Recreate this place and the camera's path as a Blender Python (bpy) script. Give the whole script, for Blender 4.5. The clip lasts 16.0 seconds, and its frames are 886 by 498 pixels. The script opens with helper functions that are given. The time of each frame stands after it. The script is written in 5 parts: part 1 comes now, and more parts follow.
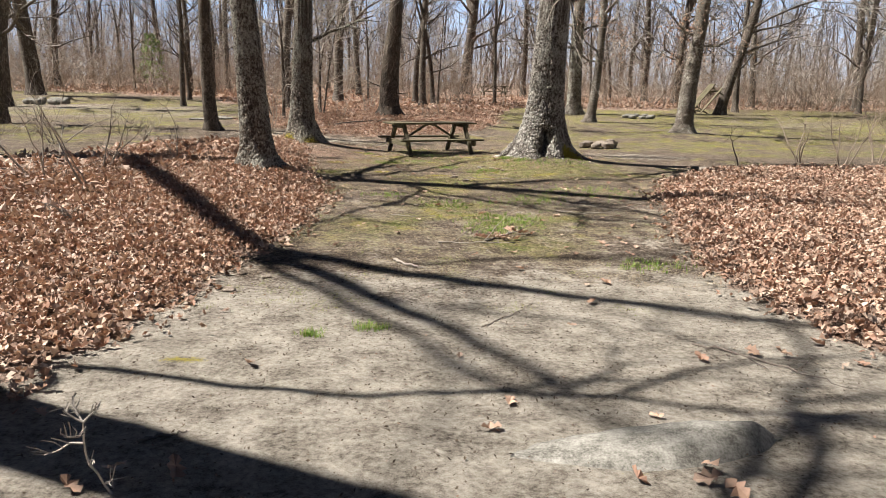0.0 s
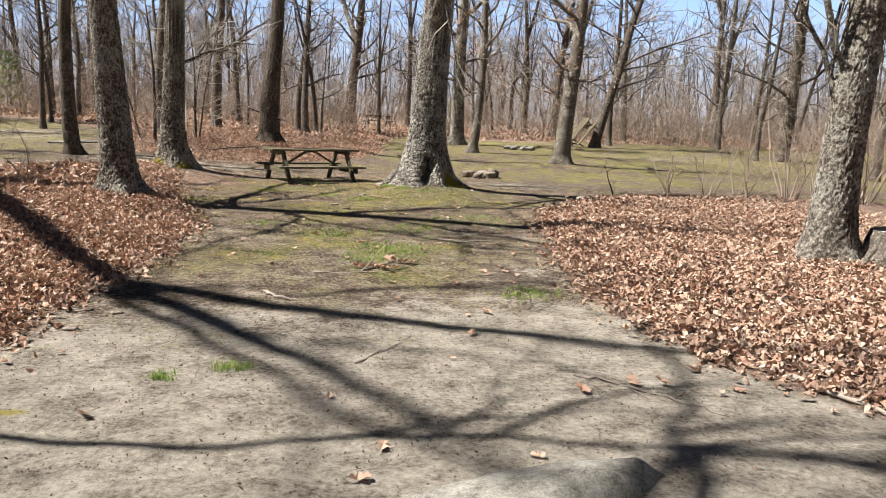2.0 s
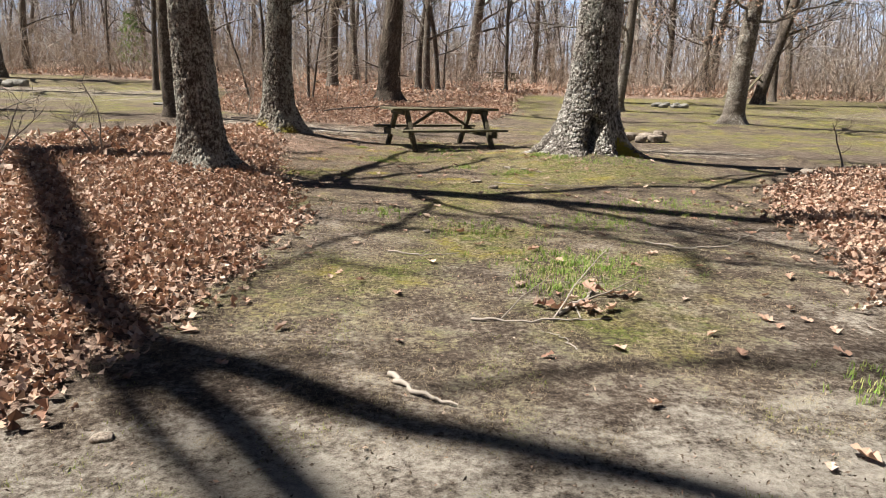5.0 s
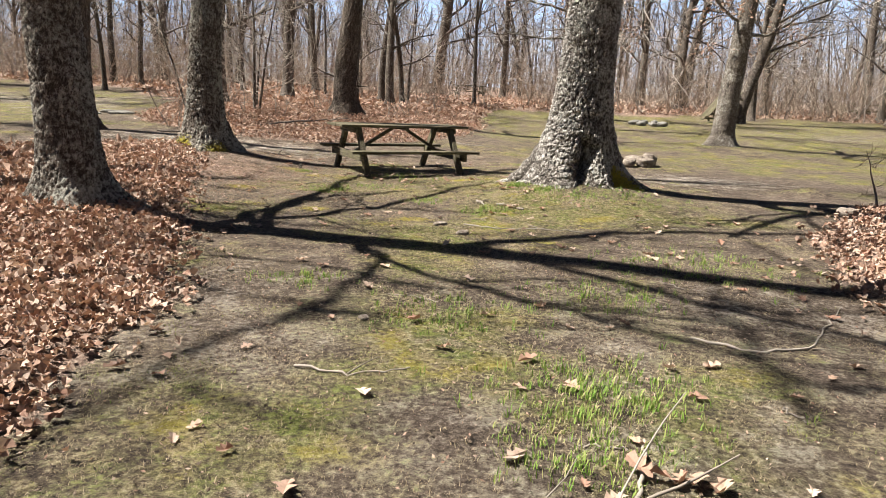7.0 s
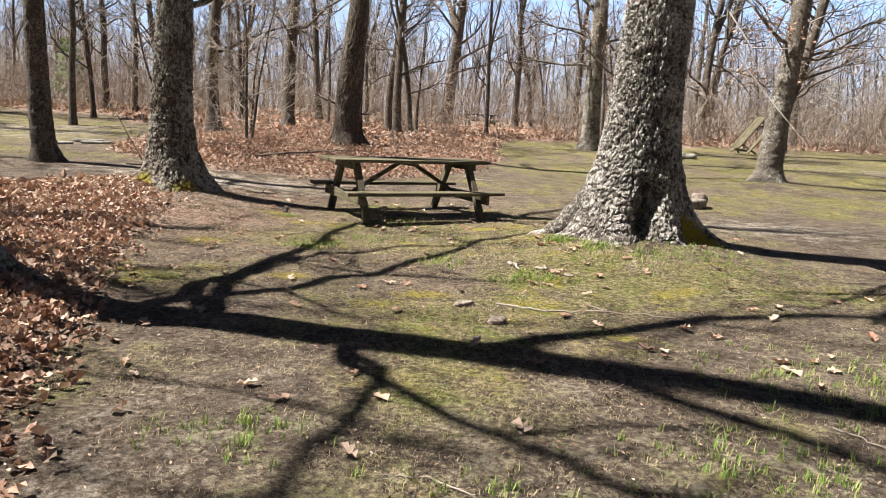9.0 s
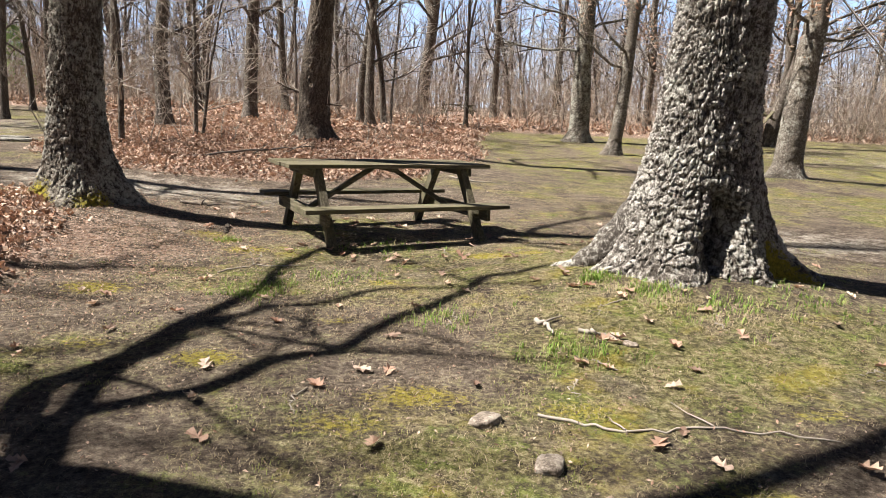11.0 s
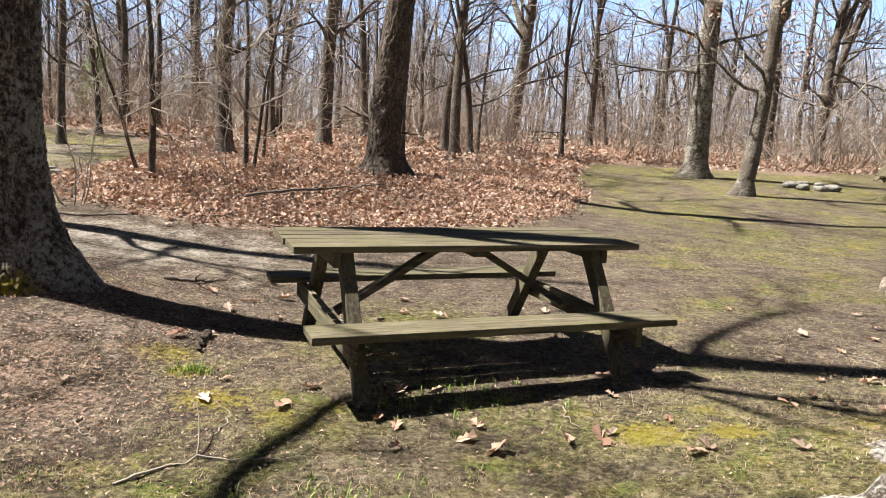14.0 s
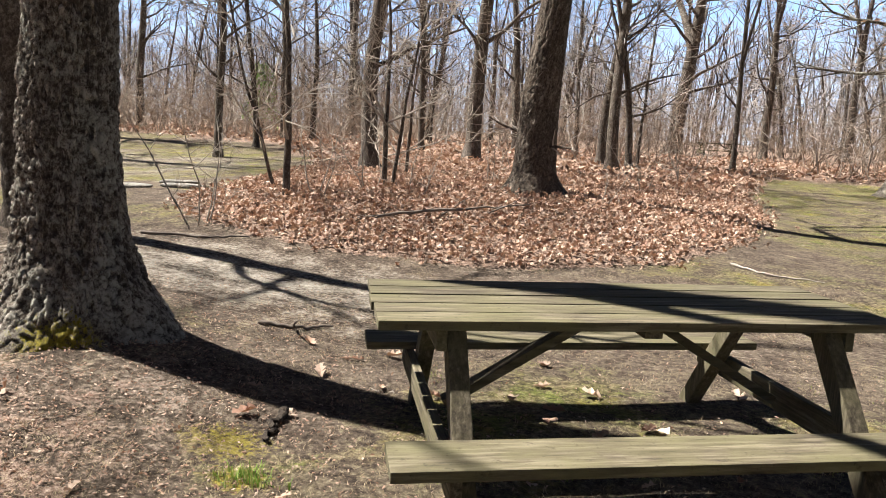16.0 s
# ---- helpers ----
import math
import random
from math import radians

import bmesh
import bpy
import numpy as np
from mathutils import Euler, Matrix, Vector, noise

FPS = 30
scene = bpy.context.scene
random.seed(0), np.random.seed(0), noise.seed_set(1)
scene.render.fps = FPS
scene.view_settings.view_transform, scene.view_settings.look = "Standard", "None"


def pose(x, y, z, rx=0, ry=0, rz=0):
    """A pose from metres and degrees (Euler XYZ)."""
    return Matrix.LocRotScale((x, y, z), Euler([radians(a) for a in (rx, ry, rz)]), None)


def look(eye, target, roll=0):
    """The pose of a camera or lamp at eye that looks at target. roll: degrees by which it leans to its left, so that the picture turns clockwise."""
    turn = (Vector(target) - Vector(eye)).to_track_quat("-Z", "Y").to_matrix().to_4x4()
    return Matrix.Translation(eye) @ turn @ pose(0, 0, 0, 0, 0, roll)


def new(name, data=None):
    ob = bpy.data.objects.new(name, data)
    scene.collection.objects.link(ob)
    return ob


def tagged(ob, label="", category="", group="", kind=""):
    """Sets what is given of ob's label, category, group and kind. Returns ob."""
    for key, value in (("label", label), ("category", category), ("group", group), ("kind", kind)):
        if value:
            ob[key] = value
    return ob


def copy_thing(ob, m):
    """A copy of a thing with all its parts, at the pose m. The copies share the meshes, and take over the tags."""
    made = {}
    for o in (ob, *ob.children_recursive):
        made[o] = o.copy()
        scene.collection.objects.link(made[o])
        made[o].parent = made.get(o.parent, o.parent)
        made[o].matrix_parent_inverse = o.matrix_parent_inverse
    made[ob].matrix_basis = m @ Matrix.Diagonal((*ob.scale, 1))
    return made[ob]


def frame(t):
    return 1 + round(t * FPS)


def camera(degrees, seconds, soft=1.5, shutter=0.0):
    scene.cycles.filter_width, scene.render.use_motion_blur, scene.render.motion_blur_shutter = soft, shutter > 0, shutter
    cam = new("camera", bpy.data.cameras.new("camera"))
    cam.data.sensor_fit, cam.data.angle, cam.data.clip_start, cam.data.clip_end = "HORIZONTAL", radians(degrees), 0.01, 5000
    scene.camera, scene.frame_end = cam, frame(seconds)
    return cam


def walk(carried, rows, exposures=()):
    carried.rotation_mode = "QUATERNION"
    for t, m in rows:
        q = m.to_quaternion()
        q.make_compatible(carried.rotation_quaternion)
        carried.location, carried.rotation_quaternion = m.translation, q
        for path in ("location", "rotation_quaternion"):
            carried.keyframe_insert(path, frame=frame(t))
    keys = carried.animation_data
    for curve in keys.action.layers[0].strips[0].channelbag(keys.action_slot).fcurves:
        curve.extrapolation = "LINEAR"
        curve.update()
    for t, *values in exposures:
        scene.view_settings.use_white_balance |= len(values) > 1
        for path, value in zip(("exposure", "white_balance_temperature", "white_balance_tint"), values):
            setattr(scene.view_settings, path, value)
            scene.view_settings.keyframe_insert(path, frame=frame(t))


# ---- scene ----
# camera and walk: seconds, place in metres, yaw, pitch and roll in degrees
cam = camera(62.63, 16.0, 0.6)
EXPOSURE = 1.34
ROWS = [
    (0.0, 0.003, 0.001, 1.502, 0.17, -12.63, -1.11),
    (0.5, 0.063, 0.001, 1.504, -3.68, -11.49, -1.39),
    (1.0, 0.144, 0.021, 1.500, -7.91, -10.49, -1.85),
    (1.5, 0.175, 0.089, 1.480, -9.77, -9.97, -2.32),
    (2.0, 0.123, 0.344, 1.430, -8.64, -10.04, -2.43),
    (2.5, 0.052, 0.830, 1.383, -5.73, -10.62, -2.05),
    (3.0, 0.013, 1.483, 1.329, -2.56, -11.40, -1.52),
    (3.5, -0.086, 2.196, 1.280, 0.02, -12.30, -1.17),
    (6.0, -0.271, 5.400, 1.190, 0.08, -13.45, -1.78),
    (6.5, -0.187, 6.066, 1.188, -1.41, -13.10, -2.05),
    (7.0, -0.134, 6.704, 1.186, -2.25, -12.36, -2.55),
    (7.5, -0.087, 7.334, 1.187, -2.28, -11.48, -2.71),
    (8.0, -0.115, 7.918, 1.198, -1.74, -10.74, -2.86),
    (8.5, -0.112, 8.565, 1.169, -1.57, -10.29, -2.81),
    (9.0, -0.178, 9.192, 1.143, -1.66, -10.13, -2.76),
    (11.5, -0.259, 12.238, 1.148, -4.28, -10.86, -2.35),
    (12.0, -0.204, 12.880, 1.143, -4.56, -10.70, -2.30),
    (12.5, -0.205, 13.488, 1.188, -4.13, -10.30, -2.46),
    (13.0, -0.168, 14.070, 1.212, -2.51, -9.89, -2.74),
    (13.5, -0.195, 14.578, 1.226, 0.05, -9.44, -2.90),
    (14.0, -0.259, 15.058, 1.249, 3.06, -9.19, -3.00),
    (14.5, -0.275, 15.602, 1.267, 5.86, -8.87, -2.95),
    (15.0, -0.336, 16.024, 1.277, 8.19, -8.72, -3.03),
    (15.5, -0.346, 16.346, 1.280, 11.09, -8.79, -2.99),
    (16.0, -0.362, 16.515, 1.291, 15.02, -8.93, -2.80),
]
walk(cam, [(t, pose(x, y, z, 90 + pitch, roll, yaw)) for t, x, y, z, yaw, pitch, roll in ROWS], [(0.0, EXPOSURE), (3.5, EXPOSURE), (9.0, EXPOSURE + 0.22), (13.0, EXPOSURE + 0.22), (15.0, EXPOSURE + 0.33), (16.0, EXPOSURE + 0.33)])

# ---- light: high spring sun ahead and to the side, clear sky ----
SUN_EL, SUN_AZ = 56.0, (-0.9955, 0.095)          # elevation; way towards the sun on the plan
COT = 1 / math.tan(radians(SUN_EL))
sun_way = Vector((SUN_AZ[0] * math.cos(radians(SUN_EL)), SUN_AZ[1] * math.cos(radians(SUN_EL)), math.sin(radians(SUN_EL))))
world = bpy.data.worlds.new("sky")
scene.world = world
world.use_nodes = True
sky = world.node_tree.nodes.new("ShaderNodeTexSky")
sky.sky_type, sky.sun_disc = "NISHITA", False
sky.sun_elevation, sky.sun_rotation = radians(SUN_EL), radians(276)
sky.air_density, sky.dust_density, sky.ozone_density = 0.10, 0.10, 1.0
back = world.node_tree.nodes["Background"]
back.inputs["Strength"].default_value = 0.05
world.node_tree.links.new(sky.outputs[0], back.inputs["Color"])
sun_data = bpy.data.lights.new("sun", "SUN")
sun_data.energy, sun_data.angle, sun_data.color = 5.0, radians(0.8), (1.0, 0.94, 0.86)
sun = new("sun", sun_data)
sun.matrix_world = look(sun_way * 60, (0, 0, 0))


# ---- noise, ground heights and ground zones ----
def hash3(i, j, k):
    s = np.sin(i * 127.1 + j * 311.7 + k * 74.7) * 43758.5453
    return s - np.floor(s)


def vnoise(x, y, z=0.0):
    """Smooth value noise, 0 to 1, on arrays."""
    x, y, z = np.broadcast_arrays(np.asarray(x, float), np.asarray(y, float), np.asarray(z, float))
    i, j, k = np.floor(x), np.floor(y), np.floor(z)
    u, v, w = x - i, y - j, z - k
    u, v, w = u * u * (3 - 2 * u), v * v * (3 - 2 * v), w * w * (3 - 2 * w)
    out = 0
    for a in (0, 1):
        for b in (0, 1):
            for c in (0, 1):
                out = out + hash3(i + a, j + b, k + c) * (u if a else 1 - u) * (v if b else 1 - v) * (w if c else 1 - w)
    return out


def fbm(x, y, z=0.0, octaves=4):
    total, amp, norm = 0, 1.0, 0
    for o in range(octaves):
        f = 2 ** o
        total, norm, amp = total + amp * vnoise(x * f + 13.7 * o, y * f + 7.1 * o, np.asarray(z) * f), norm + amp, amp / 2
    return total / norm


def smooth(a, b, v):
    t = np.clip((np.asarray(v, float) - a) / (b - a), 0, 1)
    return t * t * (3 - 2 * t)


def inside(poly, x, y):
    """Signed distance to a closed line on the plan, positive inside."""
    x, y = np.asarray(x, float), np.asarray(y, float)
    best, odd = np.full(x.shape, 1e9), np.zeros(x.shape, bool)
    for (ax, ay), (bx, by) in zip(poly, poly[1:] + poly[:1]):
        dx, dy = bx - ax, by - ay
        t = np.clip(((x - ax) * dx + (y - ay) * dy) / (dx * dx + dy * dy), 0, 1)
        best = np.minimum(best, np.hypot(x - ax - t * dx, y - ay - t * dy))
        odd ^= ((ay > y) != (by > y)) & (x < (bx - ax) * (y - ay) / ((by - ay) or 1e-9) + ax)
    return np.where(odd, best, -best)


LEFT_LEAVES = [(-2.9, 3.2), (-2.55, 4.3), (-2.3, 5.3), (-2.35, 7.0), (-2.05, 8.2), (-1.95, 10.0), (-1.85, 11.5), (-2.0, 12.6), (-2.4, 13.8), (-2.8, 15.6),
               (-3.3, 17.6), (-3.6, 19.3), (-4.4, 20.9), (-5.4, 20.6), (-7.5, 18.8), (-8.7, 16.3), (-12, 13.5), (-40, 10), (-40, -6), (-4.0, -6)]
RIGHT_LEAVES = [(4.6, 2.6), (3.75, 4.0), (3.2, 5.1), (3.0, 6.1), (2.95, 7.5), (3.25, 10.2), (3.8, 12.6), (4.4, 14.5), (5.2, 15.6), (6.0, 16.6), (7.4, 17.4),
                (10.4, 18.6), (16, 18.2), (40, 18), (40, -6), (7, -6)]
ISLAND = [(-7.3, 26.1), (-5.7, 25.0), (-3.9, 24.5), (-1.8, 24.8), (0.1, 26.0), (1.5, 28.6), (2.3, 32), (2.7, 38), (4, 43), (20, 46), (45, 45), (300, 40), (300, 400),
          (-300, 400), (-300, 60), (-30, 48), (-14, 43), (-9.5, 36), (-8.3, 31), (-7.8, 28)]
PROFILE_Y = (-60, -3, 0, 2, 4, 7, 11, 14, 19, 23, 28, 35, 42, 50, 65, 100, 200, 500)
PROFILE_Z = (0.3, 0.0, -0.10, -0.25, -0.35, -0.41, -0.37, -0.35, -0.31, -0.32, -0.24, -0.08, 0.25, 0.5, 0.75, 1.1, 2.0, 4.0)


def leaf_zone(x, y):
    wob = 0.5 * (fbm(x * 1.1, y * 1.1, 3.3) - 0.5) + 0.35 * (fbm(x * 4, y * 4, 9.1) - 0.5)
    return np.maximum(np.maximum(inside(LEFT_LEAVES, x, y), inside(RIGHT_LEAVES, x, y)), inside(ISLAND, x, y)) + wob


def ground_z(x, y):
    x, y = np.asarray(x, float), np.asarray(y, float)
    z = np.interp(y, PROFILE_Y, PROFILE_Z)
    z = z + 0.28 * smooth(-1.5, -7, x) * smooth(13, 26, y) + 0.10 * smooth(-2.0, -4.0, x) * smooth(1, 6, y) * smooth(24, 18, y)
    z = z + 0.07 * smooth(3.2, 5, x) * smooth(19, 16, y)
    for mx, my, mh, mr in ((2.35, 17.6, 0.26, 1.5), (-3.95, 20.5, 0.12, 1.3), (-3.75, 14.6, 0.06, 1.0), (-2.5, 30.3, 0.37, 4.0), (9.4, 29, 0.12, 1.6), (7.2, 9.4, 0.06, 1.3), (6.6, 18.6, 0.17, 0.42)):
        z = z + mh * np.exp(-((x - mx) ** 2 + (y - my) ** 2) / mr ** 2)
    near = smooth(60, 25, np.hypot(x, y - 12))
    z = z + 0.06 * (fbm(x * 0.6, y * 0.6, 1.7, 3) - 0.5) + near * 0.03 * (fbm(x * 3, y * 3, 5.2, 3) - 0.5)
    return z + 0.05 * smooth(-0.1, 0.5, leaf_zone(x, y)) * (0.4 + 1.2 * fbm(x * 1.6, y * 1.6, 4.4, 3))


def gz(x, y):
    return float(ground_z(np.array([x]), np.array([y]))[0])


# ---- mesh helpers ----
def mesh_from(name, verts, faces, material, shade=False):
    """A mesh from an array of places and a list of arrays of faces (one array for each count of corners)."""
    me = bpy.data.meshes.new(name)
    verts = np.asarray(verts, np.float32)
    faces = [np.asarray(f, np.int32) for f in faces if len(f)]
    counts = np.concatenate([np.full(len(f), f.shape[1], np.int32) for f in faces])
    loops = np.concatenate([f.ravel() for f in faces])
    me.vertices.add(len(verts))
    me.vertices.foreach_set("co", verts.ravel())
    me.loops.add(len(loops))
    me.loops.foreach_set("vertex_index", loops)
    me.polygons.add(len(counts))
    me.polygons.foreach_set("loop_start", np.concatenate([[0], np.cumsum(counts)[:-1]]).astype(np.int32))
    me.polygons.foreach_set("use_smooth", np.full(len(counts), shade))
    me.update(calc_edges=True)
    me.validate()
    me.materials.append(material)
    return me


class Tubes:
    """Gathers tapered tubes into one mesh."""

    def __init__(self):
        self.v, self.quads, self.tris, self.n = [], [], [], 0

    def add(self, pts, radii, sides=6):
        pts, radii = np.asarray(pts, float), np.asarray(radii, float)
        m = len(pts)
        tang = np.gradient(pts, axis=0)
        tang /= np.linalg.norm(tang, axis=1)[:, None] + 1e-9
        ref = np.array([0.0, 0.0, 1.0]) if abs(tang[0, 2]) < 0.8 else np.array([1.0, 0.0, 0.0])
        a = np.cross(tang, ref)
        a /= np.linalg.norm(a, axis=1)[:, None] + 1e-9
        b = np.cross(tang, a)
        th = np.arange(sides) * 2 * np.pi / sides
        ring = pts[:, None, :] + radii[:, None, None] * (np.cos(th)[None, :, None] * a[:, None, :] + np.sin(th)[None, :, None] * b[:, None, :])
        self.v.append(ring.reshape(-1, 3))
        i, j = np.meshgrid(np.arange(m - 1), np.arange(sides), indexing="ij")
        k = (j + 1) % sides
        self.quads.append((self.n + np.stack([i * sides + j, i * sides + k, (i + 1) * sides + k, (i + 1) * sides + j], -1)).reshape(-1, 4))
        self.n += m * sides

    def mesh(self, name, material, shade=True):
        return mesh_from(name, np.concatenate(self.v), [np.concatenate(self.quads)], material, shade)


def part(name, data, parent, label=""):
    ob = new(name, data)
    ob.parent = parent
    return tagged(ob, label) if label else ob


def block(size, bevel=0.006, wobble=0.0):
    """A bmesh box about the origin, with rounded edges."""
    bm = bmesh.new()
    bmesh.ops.create_cube(bm, size=1.0)
    bmesh.ops.scale(bm, vec=size, verts=bm.verts)
    if bevel:
        bmesh.ops.bevel(bm, geom=list(bm.edges), offset=bevel, segments=2, affect="EDGES", profile=0.6)
    return bm


def bm_part(name, bm, material, parent, m=None, label=""):
    if m is not None:
        bm.transform(m)
    me = bpy.data.meshes.new(name)
    bm.to_mesh(me)
    bm.free()
    me.materials.append(material)
    return part(name, me, parent, label)


def thing(name, x, y, z, label, category, group="", rz=0.0, kind=""):
    e = new(name)
    e.empty_display_size = 0.2
    e.matrix_world = pose(x, y, z, 0, 0, rz)
    return tagged(e, label, category, group, kind)


# ---- materials ----
class Nodes:
    def __init__(self, name):
        self.mat = bpy.data.materials.new(name)
        self.mat.use_nodes = True
        self.t = self.mat.node_tree
        self.bsdf = self.t.nodes["Principled BSDF"]
        self.bsdf.inputs["Roughness"].default_value = 0.9
        self.bsdf.inputs["Specular IOR Level"].default_value = 0.25

    def node(self, kind, **values):
        n = self.t.nodes.new(kind)
        for key, value in values.items():
            n.inputs[key.replace("_", " ")].default_value = value
        return n

    def link(self, a, b):
        self.t.links.new(a, b)

    def coords(self, scale=(1, 1, 1), which="Object"):
        c, m = self.node("ShaderNodeTexCoord"), self.node("ShaderNodeMapping")
        m.inputs["Scale"].default_value = scale
        self.link(c.outputs[which], m.inputs["Vector"])
        return m.outputs[0]

    def noise(self, vec, scale, detail=4.0, rough=0.6):
        n = self.node("ShaderNodeTexNoise", Scale=scale, Detail=detail, Roughness=rough)
        self.link(vec, n.inputs["Vector"])
        return n.outputs["Fac"]

    def ramp(self, fac, stops):
        r = self.node("ShaderNodeValToRGB")
        while len(r.color_ramp.elements) < len(stops):
            r.color_ramp.elements.new(0.5)
        for e, (p, c) in zip(r.color_ramp.elements, stops):
            e.position, e.color = p, (*c, 1) if len(c) == 3 else c
        self.link(fac, r.inputs[0])
        return r.outputs[0]

    def grey(self, fac, lo, hi, a=0.0, b=1.0):
        n = self.node("ShaderNodeMapRange")
        for key, value in zip(("From Min", "From Max", "To Min", "To Max"), (lo, hi, a, b)):
            n.inputs[key].default_value = value
        self.link(fac, n.inputs["Value"])
        return n.outputs[0]

    def mix(self, fac, a, b, how="MIX"):
        n = self.node("ShaderNodeMix")
        n.data_type, n.blend_type = "RGBA", how
        for sock, value in zip((n.inputs[0], n.inputs[6], n.inputs[7]), (fac, a, b)):
            if hasattr(value, "links"):
                self.link(value, sock)
            else:
                sock.default_value = value if not isinstance(value, tuple) else (*value, 1)
        return n.outputs[2]

    def math(self, how, a, b=0.0):
        n = self.node("ShaderNodeMath")
        n.operation = how
        for sock, value in zip(n.inputs, (a, b)):
            if hasattr(value, "links"):
                self.link(value, sock)
            else:
                sock.default_value = value
        return n.outputs[0]

    def attr(self, name):
        n = self.node("ShaderNodeAttribute")
        n.attribute_name = name
        return n.outputs["Fac"]

    def bump(self, height, strength, distance):
        n = self.node("ShaderNodeBump", Strength=strength, Distance=distance)
        self.link(height, n.inputs["Height"])
        self.link(n.outputs[0], self.bsdf.inputs["Normal"])

    def colour(self, socket):
        self.link(socket, self.bsdf.inputs["Base Color"])
        return self.mat


def bark_material(name, dark, mid, pale, lichen, plates=(24, 24, 7), depth=0.02, lichen_cut=0.62, weights=(0.35, 0.55, 0.55), span=(0.40, 1.15)):
    n = Nodes(name)
    vec = n.coords()
    warp = n.node("ShaderNodeTexNoise", Scale=9.0, Detail=5.0, Roughness=0.65)
    n.link(vec, warp.inputs["Vector"])
    add = n.node("ShaderNodeMixRGB")
    add.blend_type = "LINEAR_LIGHT"
    add.inputs[0].default_value = 0.085
    n.link(vec, add.inputs[1]); n.link(warp.outputs["Color"], add.inputs[2])
    mp = n.node("ShaderNodeMapping")
    mp.inputs["Scale"].default_value = plates
    n.link(add.outputs[0], mp.inputs["Vector"])
    vor = n.node("ShaderNodeTexVoronoi", Scale=1.0)
    vor.feature = "DISTANCE_TO_EDGE"
    n.link(mp.outputs[0], vor.inputs["Vector"])
    ridge = n.grey(vor.outputs["Distance"], 0.0, 0.3)
    long = n.noise(mp.outputs[0], 0.55, 5.0, 0.7)
    mp2 = n.node("ShaderNodeMapping")
    mp2.inputs["Scale"].default_value = (60, 60, 34)
    n.link(add.outputs[0], mp2.inputs["Vector"])
    grain = n.noise(mp2.outputs[0], 1.0, 5.0, 0.75)
    height = n.math("ADD", n.math("MULTIPLY", ridge, weights[0]), n.math("ADD", n.math("MULTIPLY", grain, weights[1]), n.math("MULTIPLY", long, weights[2])))
    base = n.ramp(n.grey(height, *span), [(0.05, dark), (0.5, mid), (0.95, pale)])
    spots = n.noise(vec, 16.0, 7.0, 0.8)
    big = n.noise(vec, 1.7, 3.0)
    mask = n.grey(n.math("ADD", n.math("MULTIPLY", spots, 0.75), n.math("MULTIPLY", big, 0.4)), lichen_cut - 0.02, lichen_cut + 0.06, 0.0, 0.85)
    n.bump(height, 1.0, depth)
    n.bsdf.inputs["Roughness"].default_value = 0.95
    tint = n.noise(vec, 0.8, 4.0)
    base = n.mix(n.grey(tint, 0.4, 0.7, 0.0, 0.4), base, (0.112, 0.09, 0.0638))
    col = n.mix(mask, base, lichen)
    mossy = n.grey(n.math("ADD", n.attr("moss"), n.math("MULTIPLY", n.math("SUBTRACT", spots, 0.5), 1.4)), 0.45, 0.6)
    return n.colour(n.mix(mossy, col, n.ramp(grain, [(0.3, (0.0675, 0.0638, 0.0075)), (0.7, (0.225, 0.203, 0.03))])))


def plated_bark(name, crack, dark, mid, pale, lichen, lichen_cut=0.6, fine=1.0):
    """Bark whose plates are real relief: tones by plate, grain and lichen; the cracks are mixed towards near-black."""
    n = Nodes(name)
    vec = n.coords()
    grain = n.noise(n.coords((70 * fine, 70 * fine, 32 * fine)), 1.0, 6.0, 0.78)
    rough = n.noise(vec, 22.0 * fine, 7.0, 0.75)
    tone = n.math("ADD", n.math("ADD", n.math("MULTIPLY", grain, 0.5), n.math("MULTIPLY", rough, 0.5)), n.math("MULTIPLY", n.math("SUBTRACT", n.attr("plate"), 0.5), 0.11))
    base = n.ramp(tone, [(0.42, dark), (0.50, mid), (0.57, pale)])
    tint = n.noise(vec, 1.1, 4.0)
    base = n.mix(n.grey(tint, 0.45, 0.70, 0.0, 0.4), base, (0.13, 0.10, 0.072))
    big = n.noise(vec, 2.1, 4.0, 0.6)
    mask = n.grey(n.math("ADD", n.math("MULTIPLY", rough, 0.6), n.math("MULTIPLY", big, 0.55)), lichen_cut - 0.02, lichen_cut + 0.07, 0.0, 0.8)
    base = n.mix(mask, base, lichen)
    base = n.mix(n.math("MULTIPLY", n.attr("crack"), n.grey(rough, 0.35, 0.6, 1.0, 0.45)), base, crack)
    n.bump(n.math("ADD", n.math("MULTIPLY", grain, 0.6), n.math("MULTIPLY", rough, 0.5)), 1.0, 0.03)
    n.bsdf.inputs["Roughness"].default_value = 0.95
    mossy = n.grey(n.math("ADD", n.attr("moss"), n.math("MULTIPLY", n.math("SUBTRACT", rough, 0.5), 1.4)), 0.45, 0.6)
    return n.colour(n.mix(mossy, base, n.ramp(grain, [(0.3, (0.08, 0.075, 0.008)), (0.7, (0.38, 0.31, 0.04))])))


